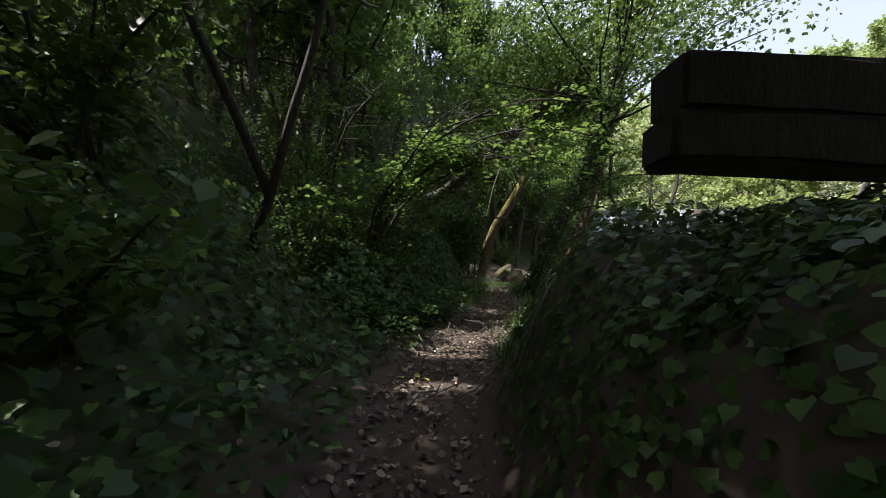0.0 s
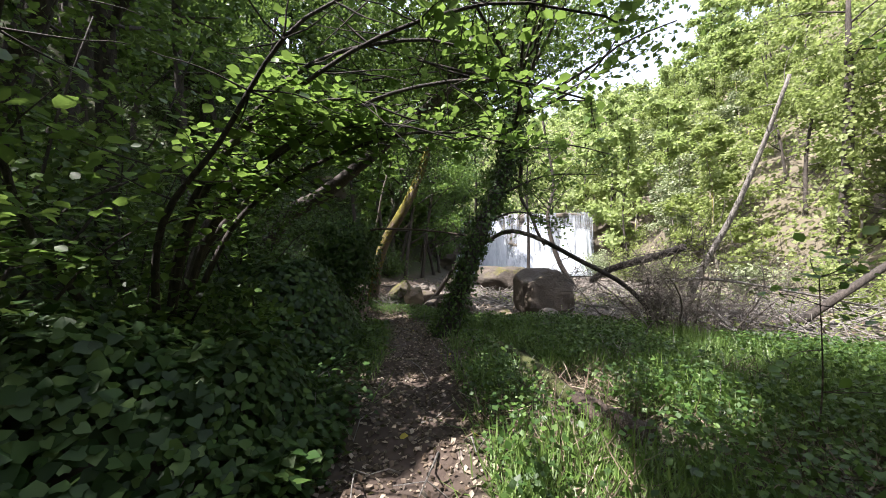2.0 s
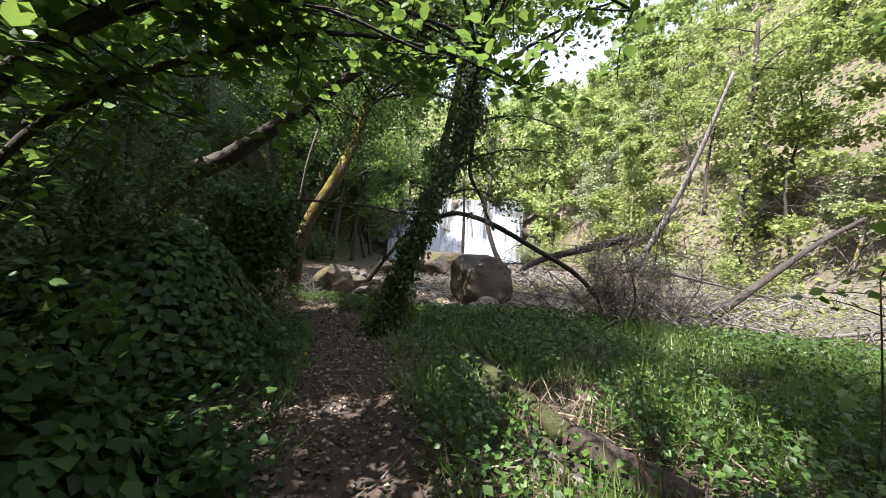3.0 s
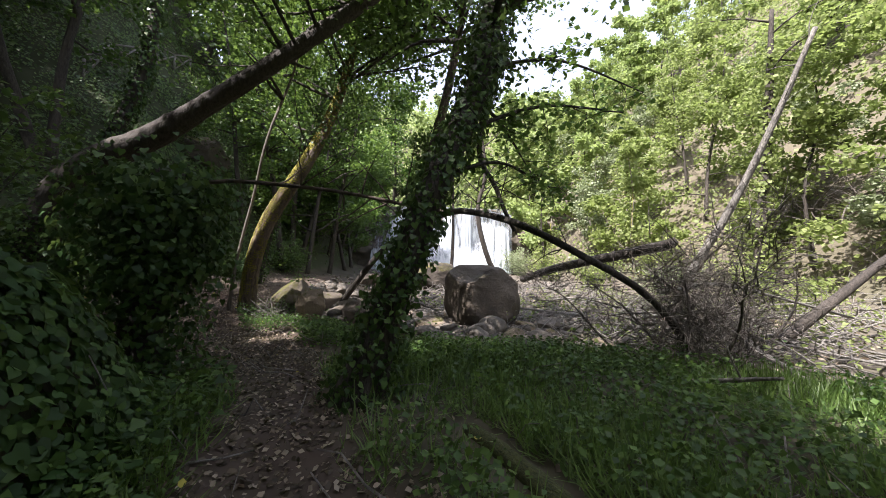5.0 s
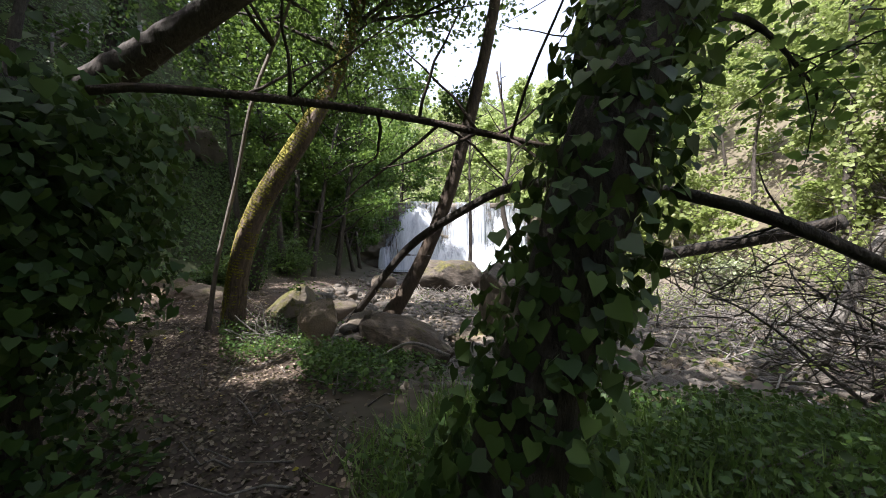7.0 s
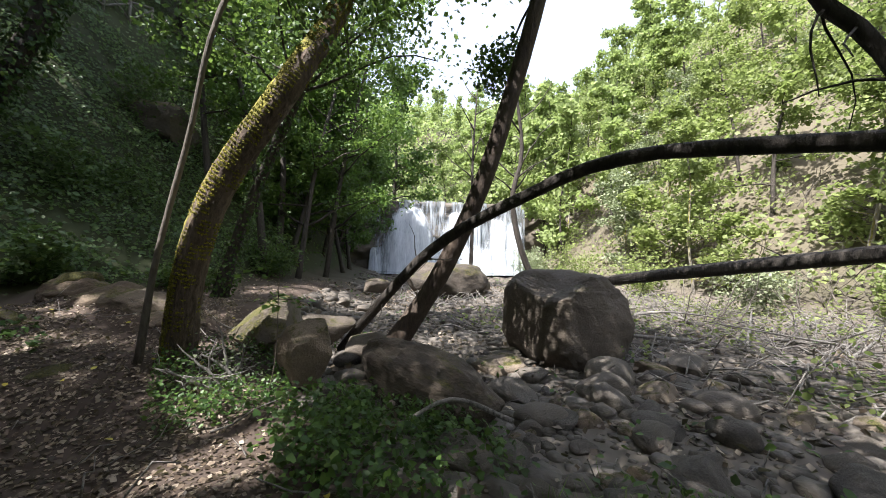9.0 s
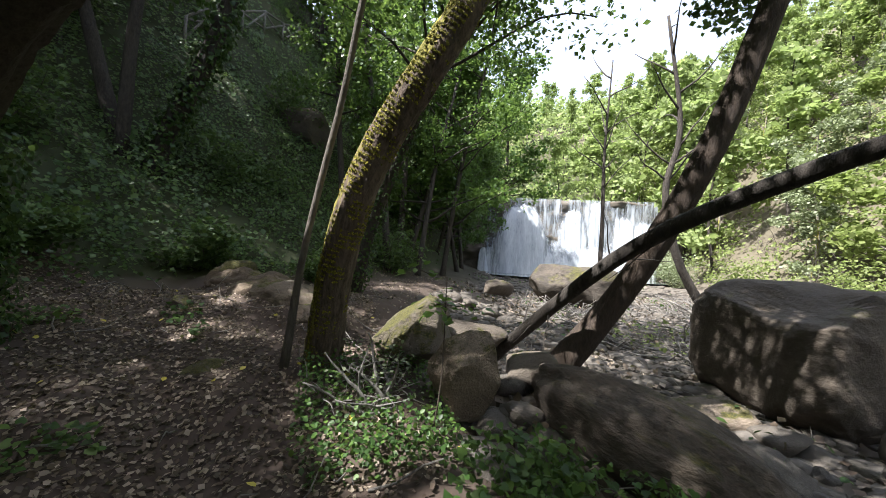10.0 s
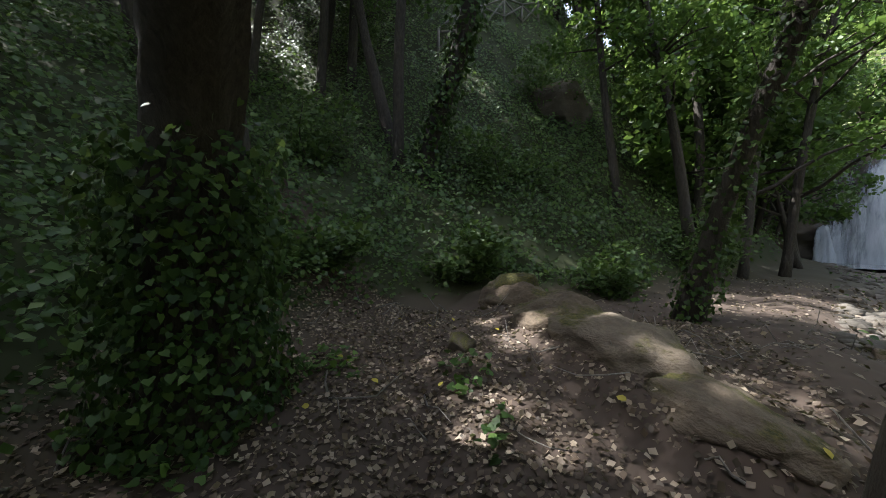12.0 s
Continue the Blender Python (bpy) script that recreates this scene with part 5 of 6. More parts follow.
k = 400
for x, y, h, w, n, size in ((-1.7, 2.2, 1.2, 0.9, 1500, 0.09), (-2.6, 3.4, 2.4, 1.2, 2600, 0.085), (-1.9, 6.0, 1.6, 1.0, 1900, 0.08), (-2.6, 7.4, 3.4, 1.5, 3200, 0.085), (-1.2, 7.0, 0.9, 0.8, 1500, 0.075),
                            (-3.6, 9.4, 4.2, 1.8, 3400, 0.09), (-2.9, 11.6, 3.0, 1.6, 2800, 0.09), (-3.8, 13.6, 3.6, 1.9, 3000, 0.1), (-4.2, 5.2, 4.5, 1.9, 3400, 0.1), (-4.6, 1.6, 4.0, 1.9, 2600, 0.1),
                            (-1.9, 9.0, 3.4, 1.3, 3600, 0.08), (-1.0, 8.7, 1.5, 0.8, 1800, 0.08), (-1.2, 11.4, 3.6, 1.2, 3600, 0.085), (-2.1, 13.8, 4.4, 1.5, 3600, 0.09), (-2.4, 0.2, 2.6, 1.1, 1800, 0.09)):
    # every third shrub beyond y = 8 gets brighter leaf colour in place of sunlight
    shrub(ground_at(x, y), k, h, w, LEAF_UNDER if k % 3 or y < 8 else LEAF_HAZEL, int(n * 0.8), size, OVAL, "dense dark green shrub on the shaded bank" if k % 3 or y < 8 else "shrub on the shaded bank, sunlight in its leaf colour")
    k += 1
for x, y, h, w in ((-3.5, 21.5, 1.2, 1.3), (-1.2, 23.6, 1.4, 1.4), (1.8, 24.8, 1.3, 1.3), (-5.6, 24, 2.2, 1.8), (-1.0, 27.5, 2.4, 2.0), (4.6, 28.5, 2.2, 1.8), (-7.5, 29, 2.6, 2.2), (0.5, 32, 3.0, 2.4), (-5, 34, 3, 2.5), (5.2, 35.5, 3.0, 2.4)):
    shrub(ground_at(x, y), k, h, w, LEAF_SLOPE, 2000, 0.13, QUAD, "low leafy undergrowth on the shaded slope")
    k += 1
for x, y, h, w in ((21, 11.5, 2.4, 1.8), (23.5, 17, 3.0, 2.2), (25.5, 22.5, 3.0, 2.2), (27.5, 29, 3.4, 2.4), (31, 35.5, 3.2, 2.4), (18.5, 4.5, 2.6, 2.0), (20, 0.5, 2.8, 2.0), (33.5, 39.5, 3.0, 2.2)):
    shrub(ground_at(x, y), k, h, w, LEAF_SUNLIT if k % 3 else LEAF_GREY, 2000, 0.16, QUAD, "bright leafy shrub at the foot of the sunny slope")
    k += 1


# ivy-smothered stump that holds up the pole
stump, pts, rad, r2 = trunk_tree("ivy_stump", [(0.55, 12.95, 0.0), (0.65, 12.85, 1.5), (0.85, 12.6, 2.8)], (0.24, 0.22, 0.18), BARK, "tall broken stump smothered in dark ivy", 14, 12, 441)
ivy_on(stump, pts, rad, r2, 3800, (0.05, 0.1), (0.0, 0.6))
ivy_on(stump, pts[6:], rad[6:], r2, 4200, (0.05, 0.11), (0.1, 0.78), "hanging_ivy")

# hazel overhanging the path
def hazel():
    r2 = np.random.default_rng(451)
    ob = thing("hazel_bush", ground_at(-1.3, 7.6), "overhanging hazel with large bright green leaves", "shrub")
    ps = []
    for ctrl, r in (([(-1.3, 7.6, 0.6), (-1.0, 7.6, 1.9), (-0.3, 7.45, 2.75), (0.15, 7.3, 3.15), (0.9, 7.0, 3.5)], 0.05), ([(-1.3, 7.6, 0.6), (-0.9, 7.0, 2.2), (-0.1, 6.4, 3.3), (0.9, 6.0, 3.6), (1.7, 5.9, 3.45)], 0.04),
                    ([(-1.3, 7.6, 0.6), (-1.0, 6.6, 2.0), (-0.5, 6.2, 2.7), (0.0, 5.7, 3.3), (0.6, 5.6, 3.7)], 0.035), ([(-1.3, 7.6, 0.6), (-1.2, 8.6, 2.4), (-0.3, 9.2, 3.6), (0.9, 9.3, 4.0), (1.9, 9.0, 4.2)], 0.04),
                    ([(-1.3, 7.6, 0.6), (-1.6, 6.4, 2.0), (-1.3, 5.6, 3.0), (-0.7, 5.2, 3.6)], 0.035), ([(-1.3, 7.6, 0.6), (-0.9, 7.9, 2.6), (0.1, 7.9, 3.9), (1.6, 7.6, 4.3)], 0.04),
                    ([(-1.3, 7.6, 0.6), (-0.8, 7.3, 2.2), (-0.1, 7.0, 2.95), (0.7, 6.8, 3.2), (1.5, 6.7, 3.1)], 0.04), ([(-1.3, 7.6, 0.6), (-1.0, 7.1, 2.1), (-0.5, 6.8, 2.9), (0.3, 6.6, 3.3), (1.0, 6.5, 3.15)], 0.035),
                    ([(-1.3, 7.6, 0.6), (-0.7, 7.2, 2.4), (0.5, 6.7, 3.3), (1.6, 6.2, 3.5), (2.5, 5.9, 3.3)], 0.04), ([(-1.3, 7.6, 0.6), (-0.6, 7.4, 2.3), (0.6, 7.0, 3.05), (1.5, 6.8, 3.2), (2.2, 6.6, 3.05)], 0.035), ([(-1.3, 7.6, 0.6), (-0.9, 7.0, 2.4), (0.2, 6.2, 3.35), (1.2, 5.5, 3.6), (2.0, 5.2, 3.5)], 0.035)):
        pts = curve_points(ctrl, 22)
        branch = put("branch", joined([tube_arrays(local(pts, ob), np.linspace(r, 0.008, 22), 7, 0.05, r2)]), BARK, ob)
        for _ in range(20):
            i = r2.integers(8, 22)
            p, rr = limb(pts[i], (r2.normal(), r2.normal(), r2.normal() * 0.35), r2.uniform(0.3, 0.9), 0.008, r2)
            put("twig", joined([tube_arrays(local(p, ob), rr, 4)]), BARK, branch)
            for q in p[1:]:
                ps.append(q + r2.normal(0, 0.06, (4, 3)))
    p = np.vstack(ps)
    put("foliage", leaf_mesh(local(p, ob), (0, 0, 1.0), r2.uniform(0.06, 0.13, len(p)), OVAL, r2, 0.35), LEAF_HAZEL, ob, "broad bright green leaves")


hazel()


# saplings at the right of the path
def thin_sapling(x, y, h, lean, seed, low=4, twigs=10, leaf=LEAF_HAZEL):
    r2 = np.random.default_rng(seed)
    ob = thing("sapling", ground_at(x, y), "thin young sapling with a few green leaves", "sapling")
    pts = curve_points([(0, 0, 0), (lean * 0.4 + 0.05, 0, h * 0.4), (lean, 0.05, h)], 14)
    put("stem", joined([tube_arrays(pts, np.linspace(0.008, 0.004, 14), 6)]), BARK_BROWN, ob)
    ps = []
    for _ in range(twigs):
        p, rr = limb(pts[r2.integers(low, 14)], (r2.normal(), r2.normal(), 0.2), r2.uniform(0.2, 0.5) if low > 4 else r2.uniform(0.3, 0.7), 0.005, r2)
        put("twig", joined([tube_arrays(p, rr, 4)]), BARK_BROWN, ob)
        ps.append(p[2:])
    p = np.vstack(ps)
    p = np.vstack([p + r2.normal(0, 0.05, p.shape) for _ in range(2)])
    put("foliage", leaf_mesh(p, (0, 0, 1), r2.uniform(0.06, 0.11, len(p)) * (1 if leaf == LEAF_HAZEL else 0.55), OVAL, r2, 0.4), leaf, ob, "oval leaves")


thin_sapling(3.9, 5.1, 1.5, 0.3, 461)
thin_sapling(4.4, 4.6, 1.2, 0.2, 463)
thin_sapling(3.0, 16.0, 1.55, 0.12, 465, 10, 5)
thin_sapling(2.35, 16.85, 0.75, 0.45, 467, 5, 8, LEAF_GREY)
thin_sapling(2.6, 16.7, 0.6, 0.3, 468, 5, 6, LEAF_GREY)


# ---------------------------------------------------------------- ground cover
def scatter(rng, n, xr, yr, keep):
    x, y = rng.uniform(*xr, n), rng.uniform(*yr, n)
    ok = rng.random(n) < keep(x, y)
    return x[ok], y[ok]


def slope_normal(x, y):
    e = 0.15
    return np.stack([-(land(x + e, y) - land(x - e, y)) / (2 * e), -(land(x, y + e) - land(x, y - e)) / (2 * e), np.ones(len(x))], -1)


def cover(name, mat, x, y, lift, size, shape, label, rng, tilt=0.45, up=None, clump=0.0):
    p = on_land(x, y)
    p[:, 2] += rng.uniform(*lift, len(x)) * (1 + clump * (lattice(x * 0.8, y * 0.8, 61) + 0.6 * lattice(x * 2, y * 2, 62)))
    ob = put(name, leaf_mesh(p, slope_normal(x, y), rng.uniform(*size, len(x)), shape, rng, tilt, up), mat)
    return tagged(ob, label, "ground cover", kind="stuff")


rng = np.random.default_rng(501)
far_from_way = lambda x, y: np.abs(side(x, y, WAY))
patchy = lambda x, y, s, k: 0.5 + 0.5 * lattice(x * s, y * s, k)
x, y = scatter(rng, 34000, (-4.8, 1.6), (-2, 14), lambda x, y: smooth(-side(x, y, WAY) + 0.12 * np.sin(3 * y), 0.42, 0.75) * (0.45 + 0.55 * patchy(x, y, 1.2, 6)) * (1 - smooth(y, 11.5, 14)))
cover("ground_ivy", LEAF_IVY, x, y, (0.01, 0.34), (0.04, 0.105), IVY, "ivy carpet covering the bank beside the path", rng)
x, y = scatter(rng, 14000, (-2.1, 1.1), (8.2, 12.8), lambda x, y: ((x + 0.5) / 1.55) ** 2 + ((y - 10.5) / 2.05) ** 2 < 1)
cover("ground_ivy", LEAF_IVY, x, y, (0.0, 0.3), (0.06, 0.12), IVY, "thick ivy covering the mound beside the path", rng)
x, y = scatter(rng, 8500, (-2.2, 0.4), (5.2, 8.3), lambda x, y: (((x + 0.9) / 1.3) ** 2 + ((y - 6.7) / 1.5) ** 2 < 1) * smooth(far_from_way(x, y), 0.4, 0.6))
cover("ground_ivy", LEAF_IVY, x, y, (0.0, 0.32), (0.05, 0.105), IVY, "broad-leaved ivy heaped beside the path", rng)
x, y = scatter(rng, 38000, (0.5, 5.2), (-0.5, 4.6), lambda x, y: (((x - 2.75) / 2.25) ** 4 + ((y - 2.1) / 2.2) ** 4 < 1.15) * (0.4 + 0.6 * patchy(x, y, 1.6, 7)) * smooth(far_from_way(x, y), 0.4, 0.55))
cover("ground_ivy", LEAF_IVY, x, y, (0.0, 0.2), (0.03, 0.07), IVY, "ivy trailing over the earth bank", rng)
x, y = scatter(rng, 90000, (-24, 14), (-8, 56), lambda x, y: smooth(-side(x, y, LEFT_FOOT), -0.4, 1.2) * (0.35 + 0.65 * patchy(x, y, 0.5, 9)) * ((y > 14) | (x < -4.2)))
cover("undergrowth", LEAF_SLOPE, x, y, (0.0, 0.9), (0.1, 0.24), QUAD, "low ivy and brambles on the shaded slope", rng, 0.6, clump=0.6)
x, y = scatter(rng, 125000, (-11, 7), (16, 41), lambda x, y: smooth(-side(x, y, LEFT_FOOT), -0.5, 0.6) * smooth(patchy(x, y, 0.9, 19), 0.05, 0.5))
cover("undergrowth", LEAF_SLOPE, x, y, (0.0, 0.8), (0.06, 0.14), QUAD, "dense ivy and brambles at the foot of the slope", rng, 0.6, clump=0.6)
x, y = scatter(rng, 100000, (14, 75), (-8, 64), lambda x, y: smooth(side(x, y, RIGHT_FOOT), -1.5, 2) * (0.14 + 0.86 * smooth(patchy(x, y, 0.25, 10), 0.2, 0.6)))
cover("undergrowth", LEAF_SUNLIT, x, y, (0.0, 1.6), (0.2, 0.42), QUAD, "bright undergrowth on the sunny slope", rng, 0.7)
# far woods, paled by leaf colour in place of haze
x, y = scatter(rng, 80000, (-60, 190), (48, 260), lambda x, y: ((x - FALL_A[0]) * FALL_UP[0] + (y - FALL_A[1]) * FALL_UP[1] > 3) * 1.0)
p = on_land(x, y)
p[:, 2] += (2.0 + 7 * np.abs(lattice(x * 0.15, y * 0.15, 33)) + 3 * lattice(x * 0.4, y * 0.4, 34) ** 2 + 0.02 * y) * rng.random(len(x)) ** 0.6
tagged(put("far_woods", leaf_mesh(p, (0, -0.4, 0.8), rng.uniform(0.5, 1.2, len(x)) * (0.5 + y / 140), QUAD, rng, 0.8), LEAF_HAZED), "distant sunlit woods above the waterfall, haze in their colour", "woods", kind="stuff")
# grass and weeds beside the path
LOG = [(3.2, 9.2), (2.9, 7.4), (2.64, 6.3), (2.7, 5.55)]
meadow = lambda x, y: smooth(far_from_way(x, y), 0.4, 0.75) * smooth(x, 0.6, 1.0) * (1 - smooth(side(x, y, BANK), -0.3, 1.6)) * (y > 4.2) * (1 - smooth(y - 0.5 * (x - 2.2), 10.9, 12.2)) * smooth(np.abs(side(x, y, LOG)), 0.16, 0.36)
x, y = scatter(rng, 95000, (0.6, 9), (4.2, 13.4), lambda x, y: meadow(x, y) * smooth(patchy(x, y, 1.3, 12), 0.1, 0.6))
cover("grass", LEAF_GRASS, x, y, (-0.02, 0.0), (0.14, 0.4), BLADE, "long fresh grass beside the path", rng, 0.5, up=(0, 0, 2.0))
x, y = scatter(rng, 9000, (1.2, 5.5), (4.3, 7.8), lambda x, y: smooth(far_from_way(x, y), 0.35, 0.7) * smooth(patchy(x, y, 1.6, 81), 0.35, 0.75) * (1 - smooth(y, 6.4, 7.8)))
cover("dry_grass", LEAF_DRY, x, y, (0.0, 0.12), (0.12, 0.34), BLADE, "dry straw and dead stalks in the grass beside the path", rng, 0.9)
x, y = scatter(rng, 85000, (0.6, 9), (4.2, 13.4), lambda x, y: meadow(x, y) * smooth(patchy(x, y, 1.0, 13), 0.15, 0.6))
cover("weeds", LEAF_UNDER, x, y, (0.01, 0.36), (0.025, 0.075), QUAD, "small-leaved weeds beside the path", rng, 0.6)
x, y = scatter(rng, 10000, (2.4, 5.2), (12.8, 16.0), lambda x, y: (1 - smooth(((x - 3.95) / 1.25) ** 2 + ((y - 14.55) / 1.4) ** 2, 0.5, 1.1)) * smooth(patchy(x, y, 2.2, 18), 0.1, 0.6))
cover("weeds", LEAF_UNDER, x, y, (0.02, 0.4), (0.03, 0.08), IVY, "dense green weeds before the slab", rng, 0.6)
x, y = scatter(rng, 5000, (1.9, 3.3), (15.6, 17.4), lambda x, y: patchy(x, y, 2.0, 14) * (far_from_way(x, y) > 0.7))
cover("weeds", LEAF_UNDER, x, y, (0.02, 0.28), (0.03, 0.06), OVAL, "small weeds round the foot of the mossy tree", rng, 0.6)
x, y = scatter(rng, 3000, (-2.4, 0.6), (16, 19.5), lambda x, y: (patchy(x, y, 1.4, 15) > 0.62) * (far_from_way(x, y) > 0.35))
cover("weeds", LEAF_UNDER, x, y, (0.02, 0.16), (0.04, 0.09), IVY, "scattered ivy and weeds in the litter", rng, 0.5)
x, y = scatter(rng, 7000, (3.5, 24), (9, 40), lambda x, y: smooth(side(x, y, BANK), 0, 1) * (patchy(x, y, 0.7, 16) > 0.66) * (side(x, y, RIGHT_FOOT) < 0))
cover("weeds", LEAF_UNDER, x, y, (0.02, 0.3), (0.06, 0.14), OVAL, "tufts of weeds between the stones", rng, 0.6)
# broken twigs on the ground
t = []
for k in range(420):
    x0, y0 = rng.uniform(-2.5, 8.5), rng.uniform(3, 22)
    if side(x0, y0, BANK) > 2.5 and rng.random() < 0.3:
        continue
    a, ln = rng.uniform(0, 6.283), rng.uniform(0.15, 0.7)
    xs, ys = x0 + np.linspace(0, 1, 4) * ln * math.cos(a) + rng.normal(0, 0.01, 4), y0 + np.linspace(0, 1, 4) * ln * math.sin(a) + rng.normal(0, 0.01, 4)
    t.append(tube_arrays(on_land(xs, ys, 0.015) + np.array([(0, 0, rng.uniform(0, 0.12) * q) for q in range(4)]), np.linspace(0.009, 0.004, 4) * rng.uniform(0.6, 1.5), 4))
tagged(put("broken_twigs", joined(t), DEADWOOD), "broken grey twigs scattered over the forest floor", "twigs", kind="stuff")
# leaf litter
x, y = scatter(rng, 150000, (-3.5, 5), (-1, 22), lambda x, y: (1 - smooth(far_from_way(x, y), np.where(y < 4.4, 0.3, 0.5), np.where(y < 4.4, 0.6, 1.3))) * (0.35 + 0.65 * patchy(x, y, 2.2, 17)) + 0.55 * smooth(y, 12, 14) * (x < 3) * (-side(x, y, LEFT_FOOT) < 0.4))
cover("leaf_litter", LEAF_DRY, x, y, (0.004, 0.022), (0.024, 0.068), QUAD, "dry brown and grey leaves littering the path", rng, 0.4)
x, y = scatter(rng, 9000, (-5, 9), (-1, 22), lambda x, y: 0.4 * (side(x, y, BANK) < 1.5) * ((x < 0.7) | (y > 4.4)))
cover("leaf_litter", LEAF_DRY, x, y, (0.01, 0.06), (0.03, 0.07), OVAL, "scattered dry leaves beside the path", rng, 0.4)
x, y = scatter(rng, 150, (-3, 4), (3, 21), lambda x, y: 0.7 * (x < 9))
cover("leaf_litter", LEAF_YELLOW, x, y, (0.03, 0.12), (0.05, 0.09), OVAL, "a few fallen yellow leaves", rng, 0.3)
x, y = scatter(rng, 9000, (1.2, 8), (17.5, 30), lambda x, y: 0.7 * (side(x, y, BANK) < 1.2) * (side(x, y, LEFT_FOOT) > -0.3) * (0.3 + 0.7 * patchy(x, y, 1.5, 29)))
cover("leaf_litter", LEAF_DRY, x, y, (0.005, 0.04), (0.035, 0.085), QUAD, "dead leaves on the bare ground towards the waterfall", rng, 0.35)
# roots on the earth bank
r2 = np.random.default_rng(520)
roots = thing("bare_roots", (1.2, 2.6, 1.2), "bare pale roots hanging over the earth bank", "roots")
for k in range(14):
    x0, y0 = r2.uniform(1.0, 2.4), r2.uniform(2.6, 3.9)
    a = r2.uniform(2.2, 4.6)
    xs = x0 + np.linspace(0, 1, 8) * r2.uniform(0.4, 0.9) * math.cos(a) + np.cumsum(r2.normal(0, 0.03, 8))
    ys = y0 + np.linspace(0, 1, 8) * r2.uniform(0.4, 0.9) * math.sin(a) + np.cumsum(r2.normal(0, 0.03, 8))
    xs = np.maximum(xs, 0.62)
    put("root", joined([tube_arrays(local(on_land(xs, ys, 0.03), roots), np.linspace(0.011, 0.004, 8), 6)]), DEADWOOD, roots)


# flood debris between the stones
x, y = scatter(rng, 16000, (3.5, 20), (8, 30), lambda x, y: smooth(side(x, y, BANK), 0, 1) * patchy(x, y, 0.9, 23) * (side(x, y, RIGHT_FOOT) < 0))
cover("leaf_litter", LEAF_DRY, x, y, (0.01, 0.1), (0.06, 0.16), QUAD, "brown flood debris and dead leaves between the stones", rng, 0.5)


t = []
for k in range(1700):
    x0, y0 = rng.uniform(9, 24), rng.uniform(1, 26)
    if side(x0, y0, BANK) < 0.4 or side(x0, y0, RIGHT_FOOT) > 0.5:
        continue
    w, ln = rng.uniform(0, 6.283), rng.uniform(0.3, 1.7)
    xs, ys = x0 + np.linspace(0, 1, 4) * ln * math.cos(w) + rng.normal(0, 0.03, 4), y0 + np.linspace(0, 1, 4) * ln * math.sin(w) + rng.normal(0, 0.03, 4)
    t.append(tube_arrays(on_land(xs, ys, 0.03) + np.array([(0, 0, rng.uniform(0, 0.22) * q) for q in range(4)]), np.linspace(0.022, 0.008, 4) * rng.uniform(0.4, 1.4), 4))
tagged(put("driftwood", joined(t), DEADWOOD), "bleached driftwood sticks strewn over the gravel", "driftwood", kind="stuff")
x, y = scatter(rng, 9000, (9, 25), (-2, 22), lambda x, y: smooth(side(x, y, BANK), 1, 3) * (patchy(x, y, 0.5, 27) > 0.5) * (side(x, y, RIGHT_FOOT) < 0.5))
cover("weeds", LEAF_SUNLIT, x, y, (0.02, 0.5), (0.06, 0.16), OVAL, "pale green weeds growing in the gravel", rng, 0.6)


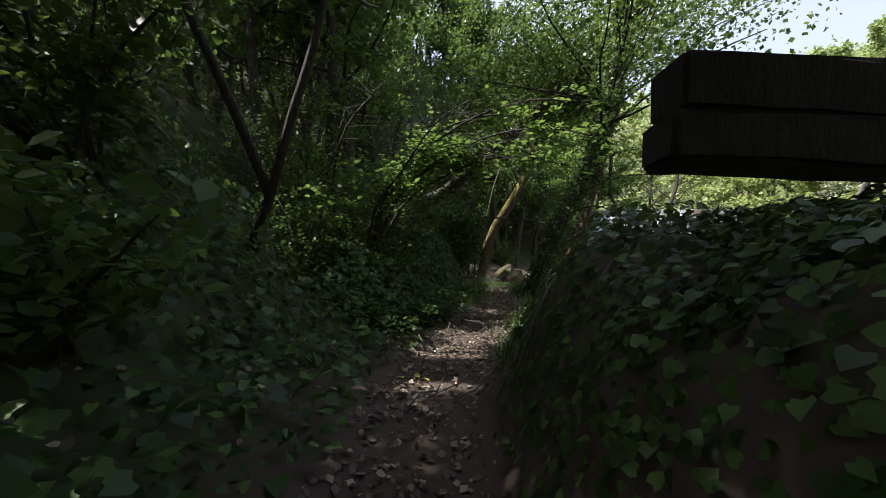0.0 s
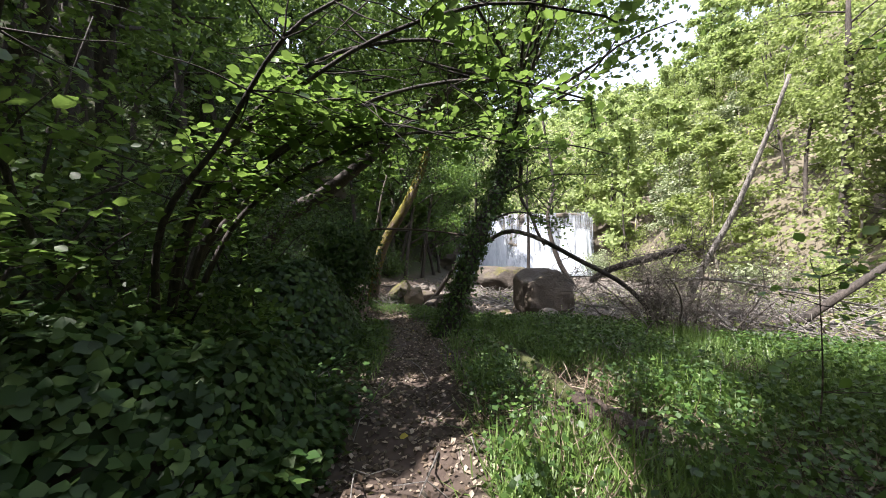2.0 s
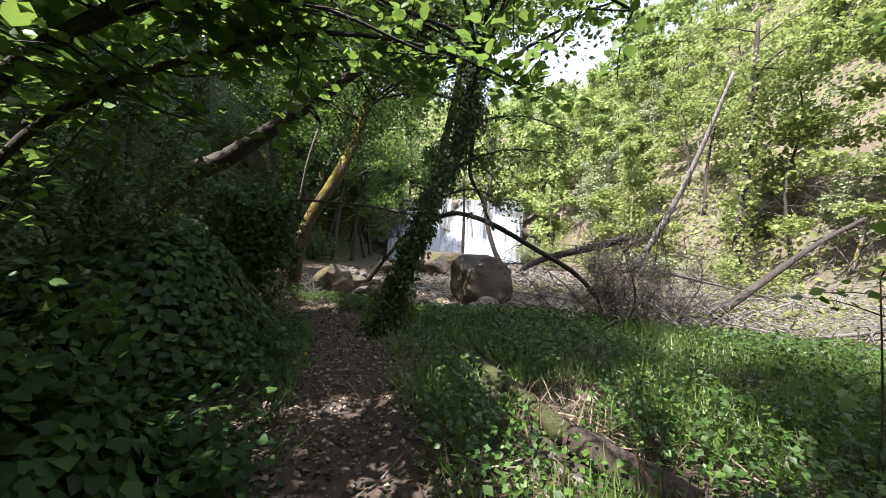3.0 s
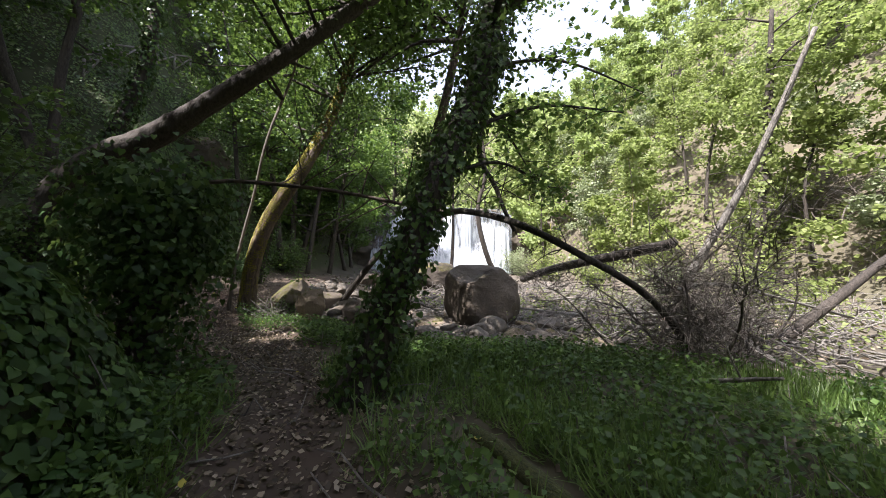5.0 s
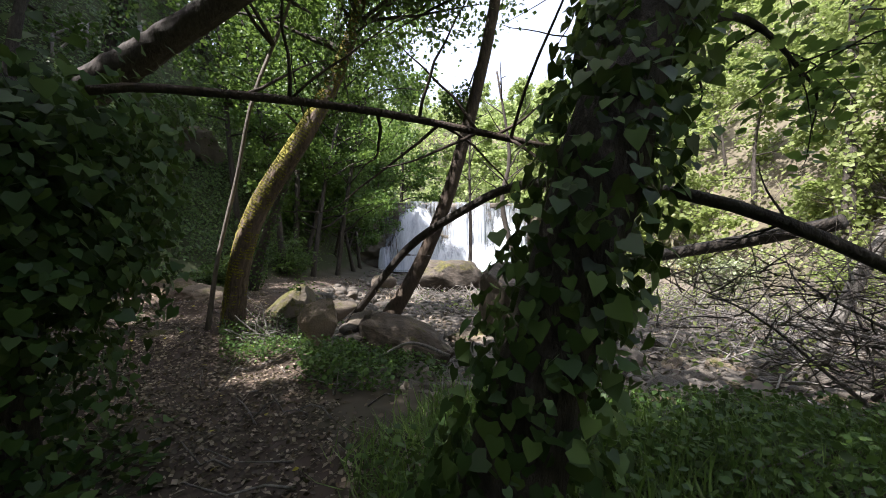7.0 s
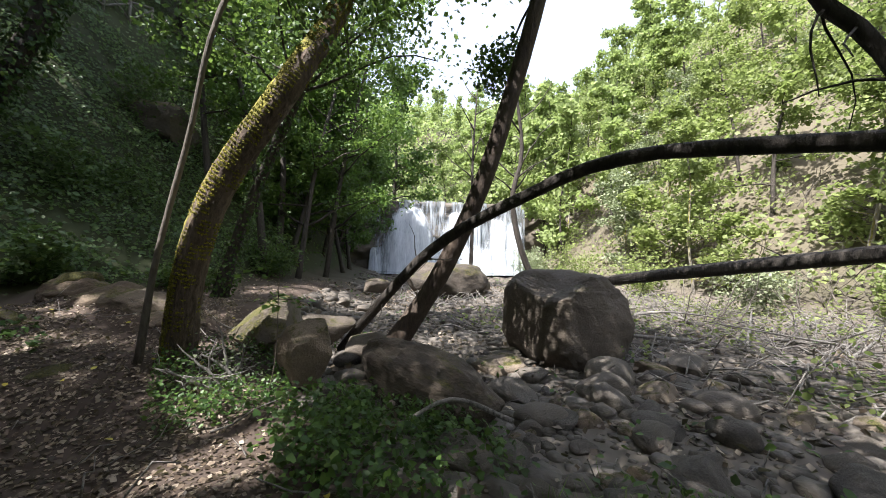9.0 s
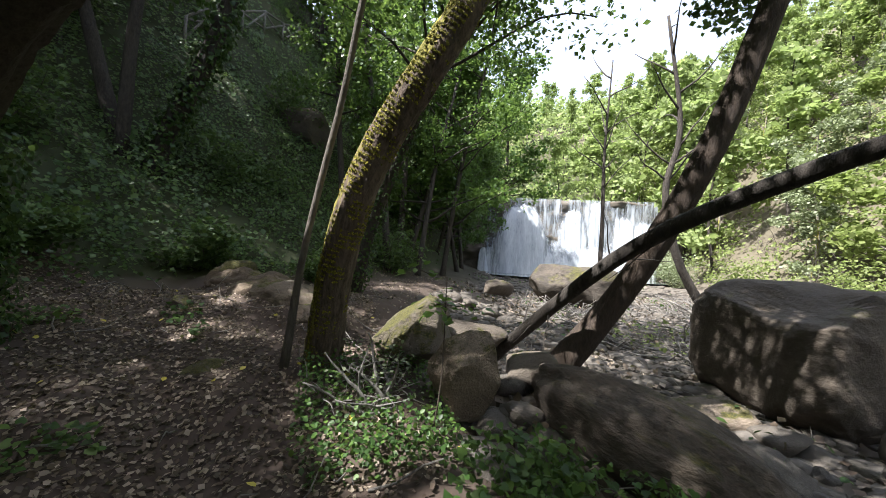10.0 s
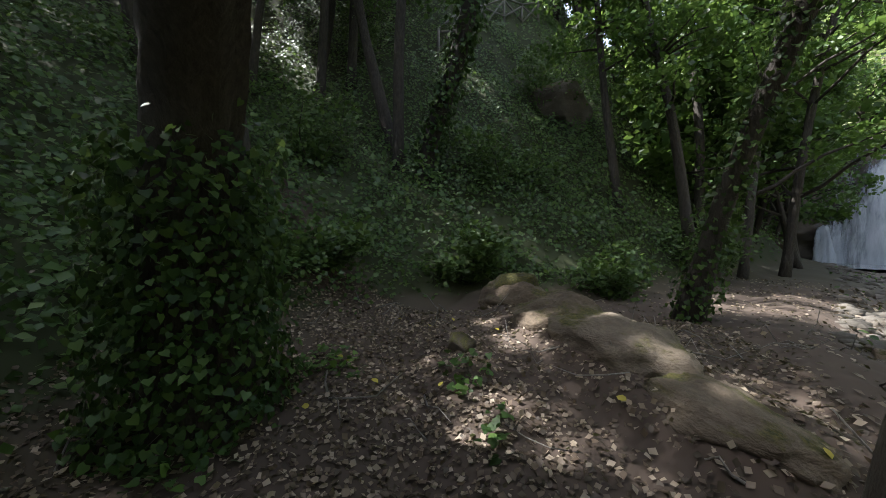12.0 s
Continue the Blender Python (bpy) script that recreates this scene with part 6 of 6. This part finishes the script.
# ---------------------------------------------------------------- gaps in the leaves through which the sun falls
def open_gaps(gaps):
    bpy.context.view_layer.update()
    k = np.array(SUN_FROM)
    for ob in [o for o in scene.objects if o.type == "MESH" and o.name.split(".")[0] == "limb" and o.parent.name.split(".")[0] == "tree"]:
        m = np.array(ob.matrix_world)
        p = np.array([v.co[:] for v in ob.data.vertices]) @ m[:3, :3].T + m[:3, 3]
        for x, y, z, r in gaps:
            q = p - np.array((x, y, z))
            h = q @ k
            if ((np.linalg.norm(q - h[:, None] * k, axis=1) < r * 0.8) & (h > 0.8)).any():
                bpy.data.objects.remove(ob)
                break
    for ob in list(scene.objects):
        if ob.type != "MESH" or ob.name.split(".")[0] not in ("crown", "foliage", "ivy", "hanging_ivy"):
            continue
        me = ob.data
        co = np.empty(len(me.vertices) * 3, np.float32)
        me.vertices.foreach_get("co", co)
        co = co.reshape(-1, 3)
        ratio = len(me.polygons) / len(co)
        nv, nf = (4, 2) if ratio < 0.6 else (7, 6) if ratio < 0.87 else (9, 8)
        m = np.array(ob.matrix_world)
        p = co[::nv] @ m[:3, :3].T + m[:3, 3]
        gone = np.zeros(len(p), bool)
        hazel_leaves = ob.parent is not None and ob.parent.name.startswith("hazel")
        for x, y, z, r in gaps:
            if hazel_leaves and z > 1:
                continue
            q = p - np.array((x, y, z))
            h = q @ k
            gone |= (np.linalg.norm(q - h[:, None] * k, axis=1) < r) & (h > 0.8)
        if not gone.any():
            continue
        f = np.empty(len(me.loops), np.int32)
        me.loops.foreach_get("vertex_index", f)
        f = f.reshape(-1, nf, 3)[0]
        left = co.reshape(-1, nv, 3)[~gone]
        new_me = mesh_from(left.reshape(-1, 3), (f[None] + (np.arange(len(left)) * nv)[:, None, None]).reshape(-1, 3), smooth=False)
        new_me.name = me.name
        new_me.materials.append(me.materials[0])
        ob.data = new_me


open_gaps([(0.4, 4.7, 0.2, 0.45), (0.8, 5.6, 0.2, 0.5), (0.3, 3.8, 0.2, 0.3), (2.6, 16.2, 0.1, 0.5), (2.85, 15.9, 0.05, 0.6), (2.5, 15.0, 0.05, 0.5), (2.0, 5.7, 0.2, 0.5), (2.4, 6.1, 0.3, 0.5), (3.2, 17.8, 0.9, 0.4), (2.2, 17.2, 1.4, 0.6), (2.5, 16.9, 2.6, 0.6), (3.2, 16.5, 4.0, 0.6), (4.6, 17.2, 0.3, 0.4),
           (1.3, 5.7, 0.2, 0.6), (1.9, 5.3, 0.2, 0.45), (2.9, 6.6, 0.4, 0.5), (3.4, 5.6, 0.3, 0.4), (0.5, 20.4, 0.6, 0.4), (1.7, 20.2, 0.7, 0.3), (-0.1, 21.2, 0.6, 0.3), (2.05, 17.35, 0.9, 0.55), (2.4, 17.0, 2.3, 0.45),
           (-0.5, 7.2, 2.7, 0.8), (0.2, 6.9, 3.0, 0.9), (0.9, 6.8, 3.1, 0.9), (1.5, 6.7, 3.1, 0.7), (2.2, 6.2, 3.1, 0.7), (1.7, 5.5, 3.3, 0.6), (2.15, 17.35, 0.8, 0.35), (2.9, 16.7, 3.3, 0.4), (2.3, 17.1, 2.0, 0.4)])
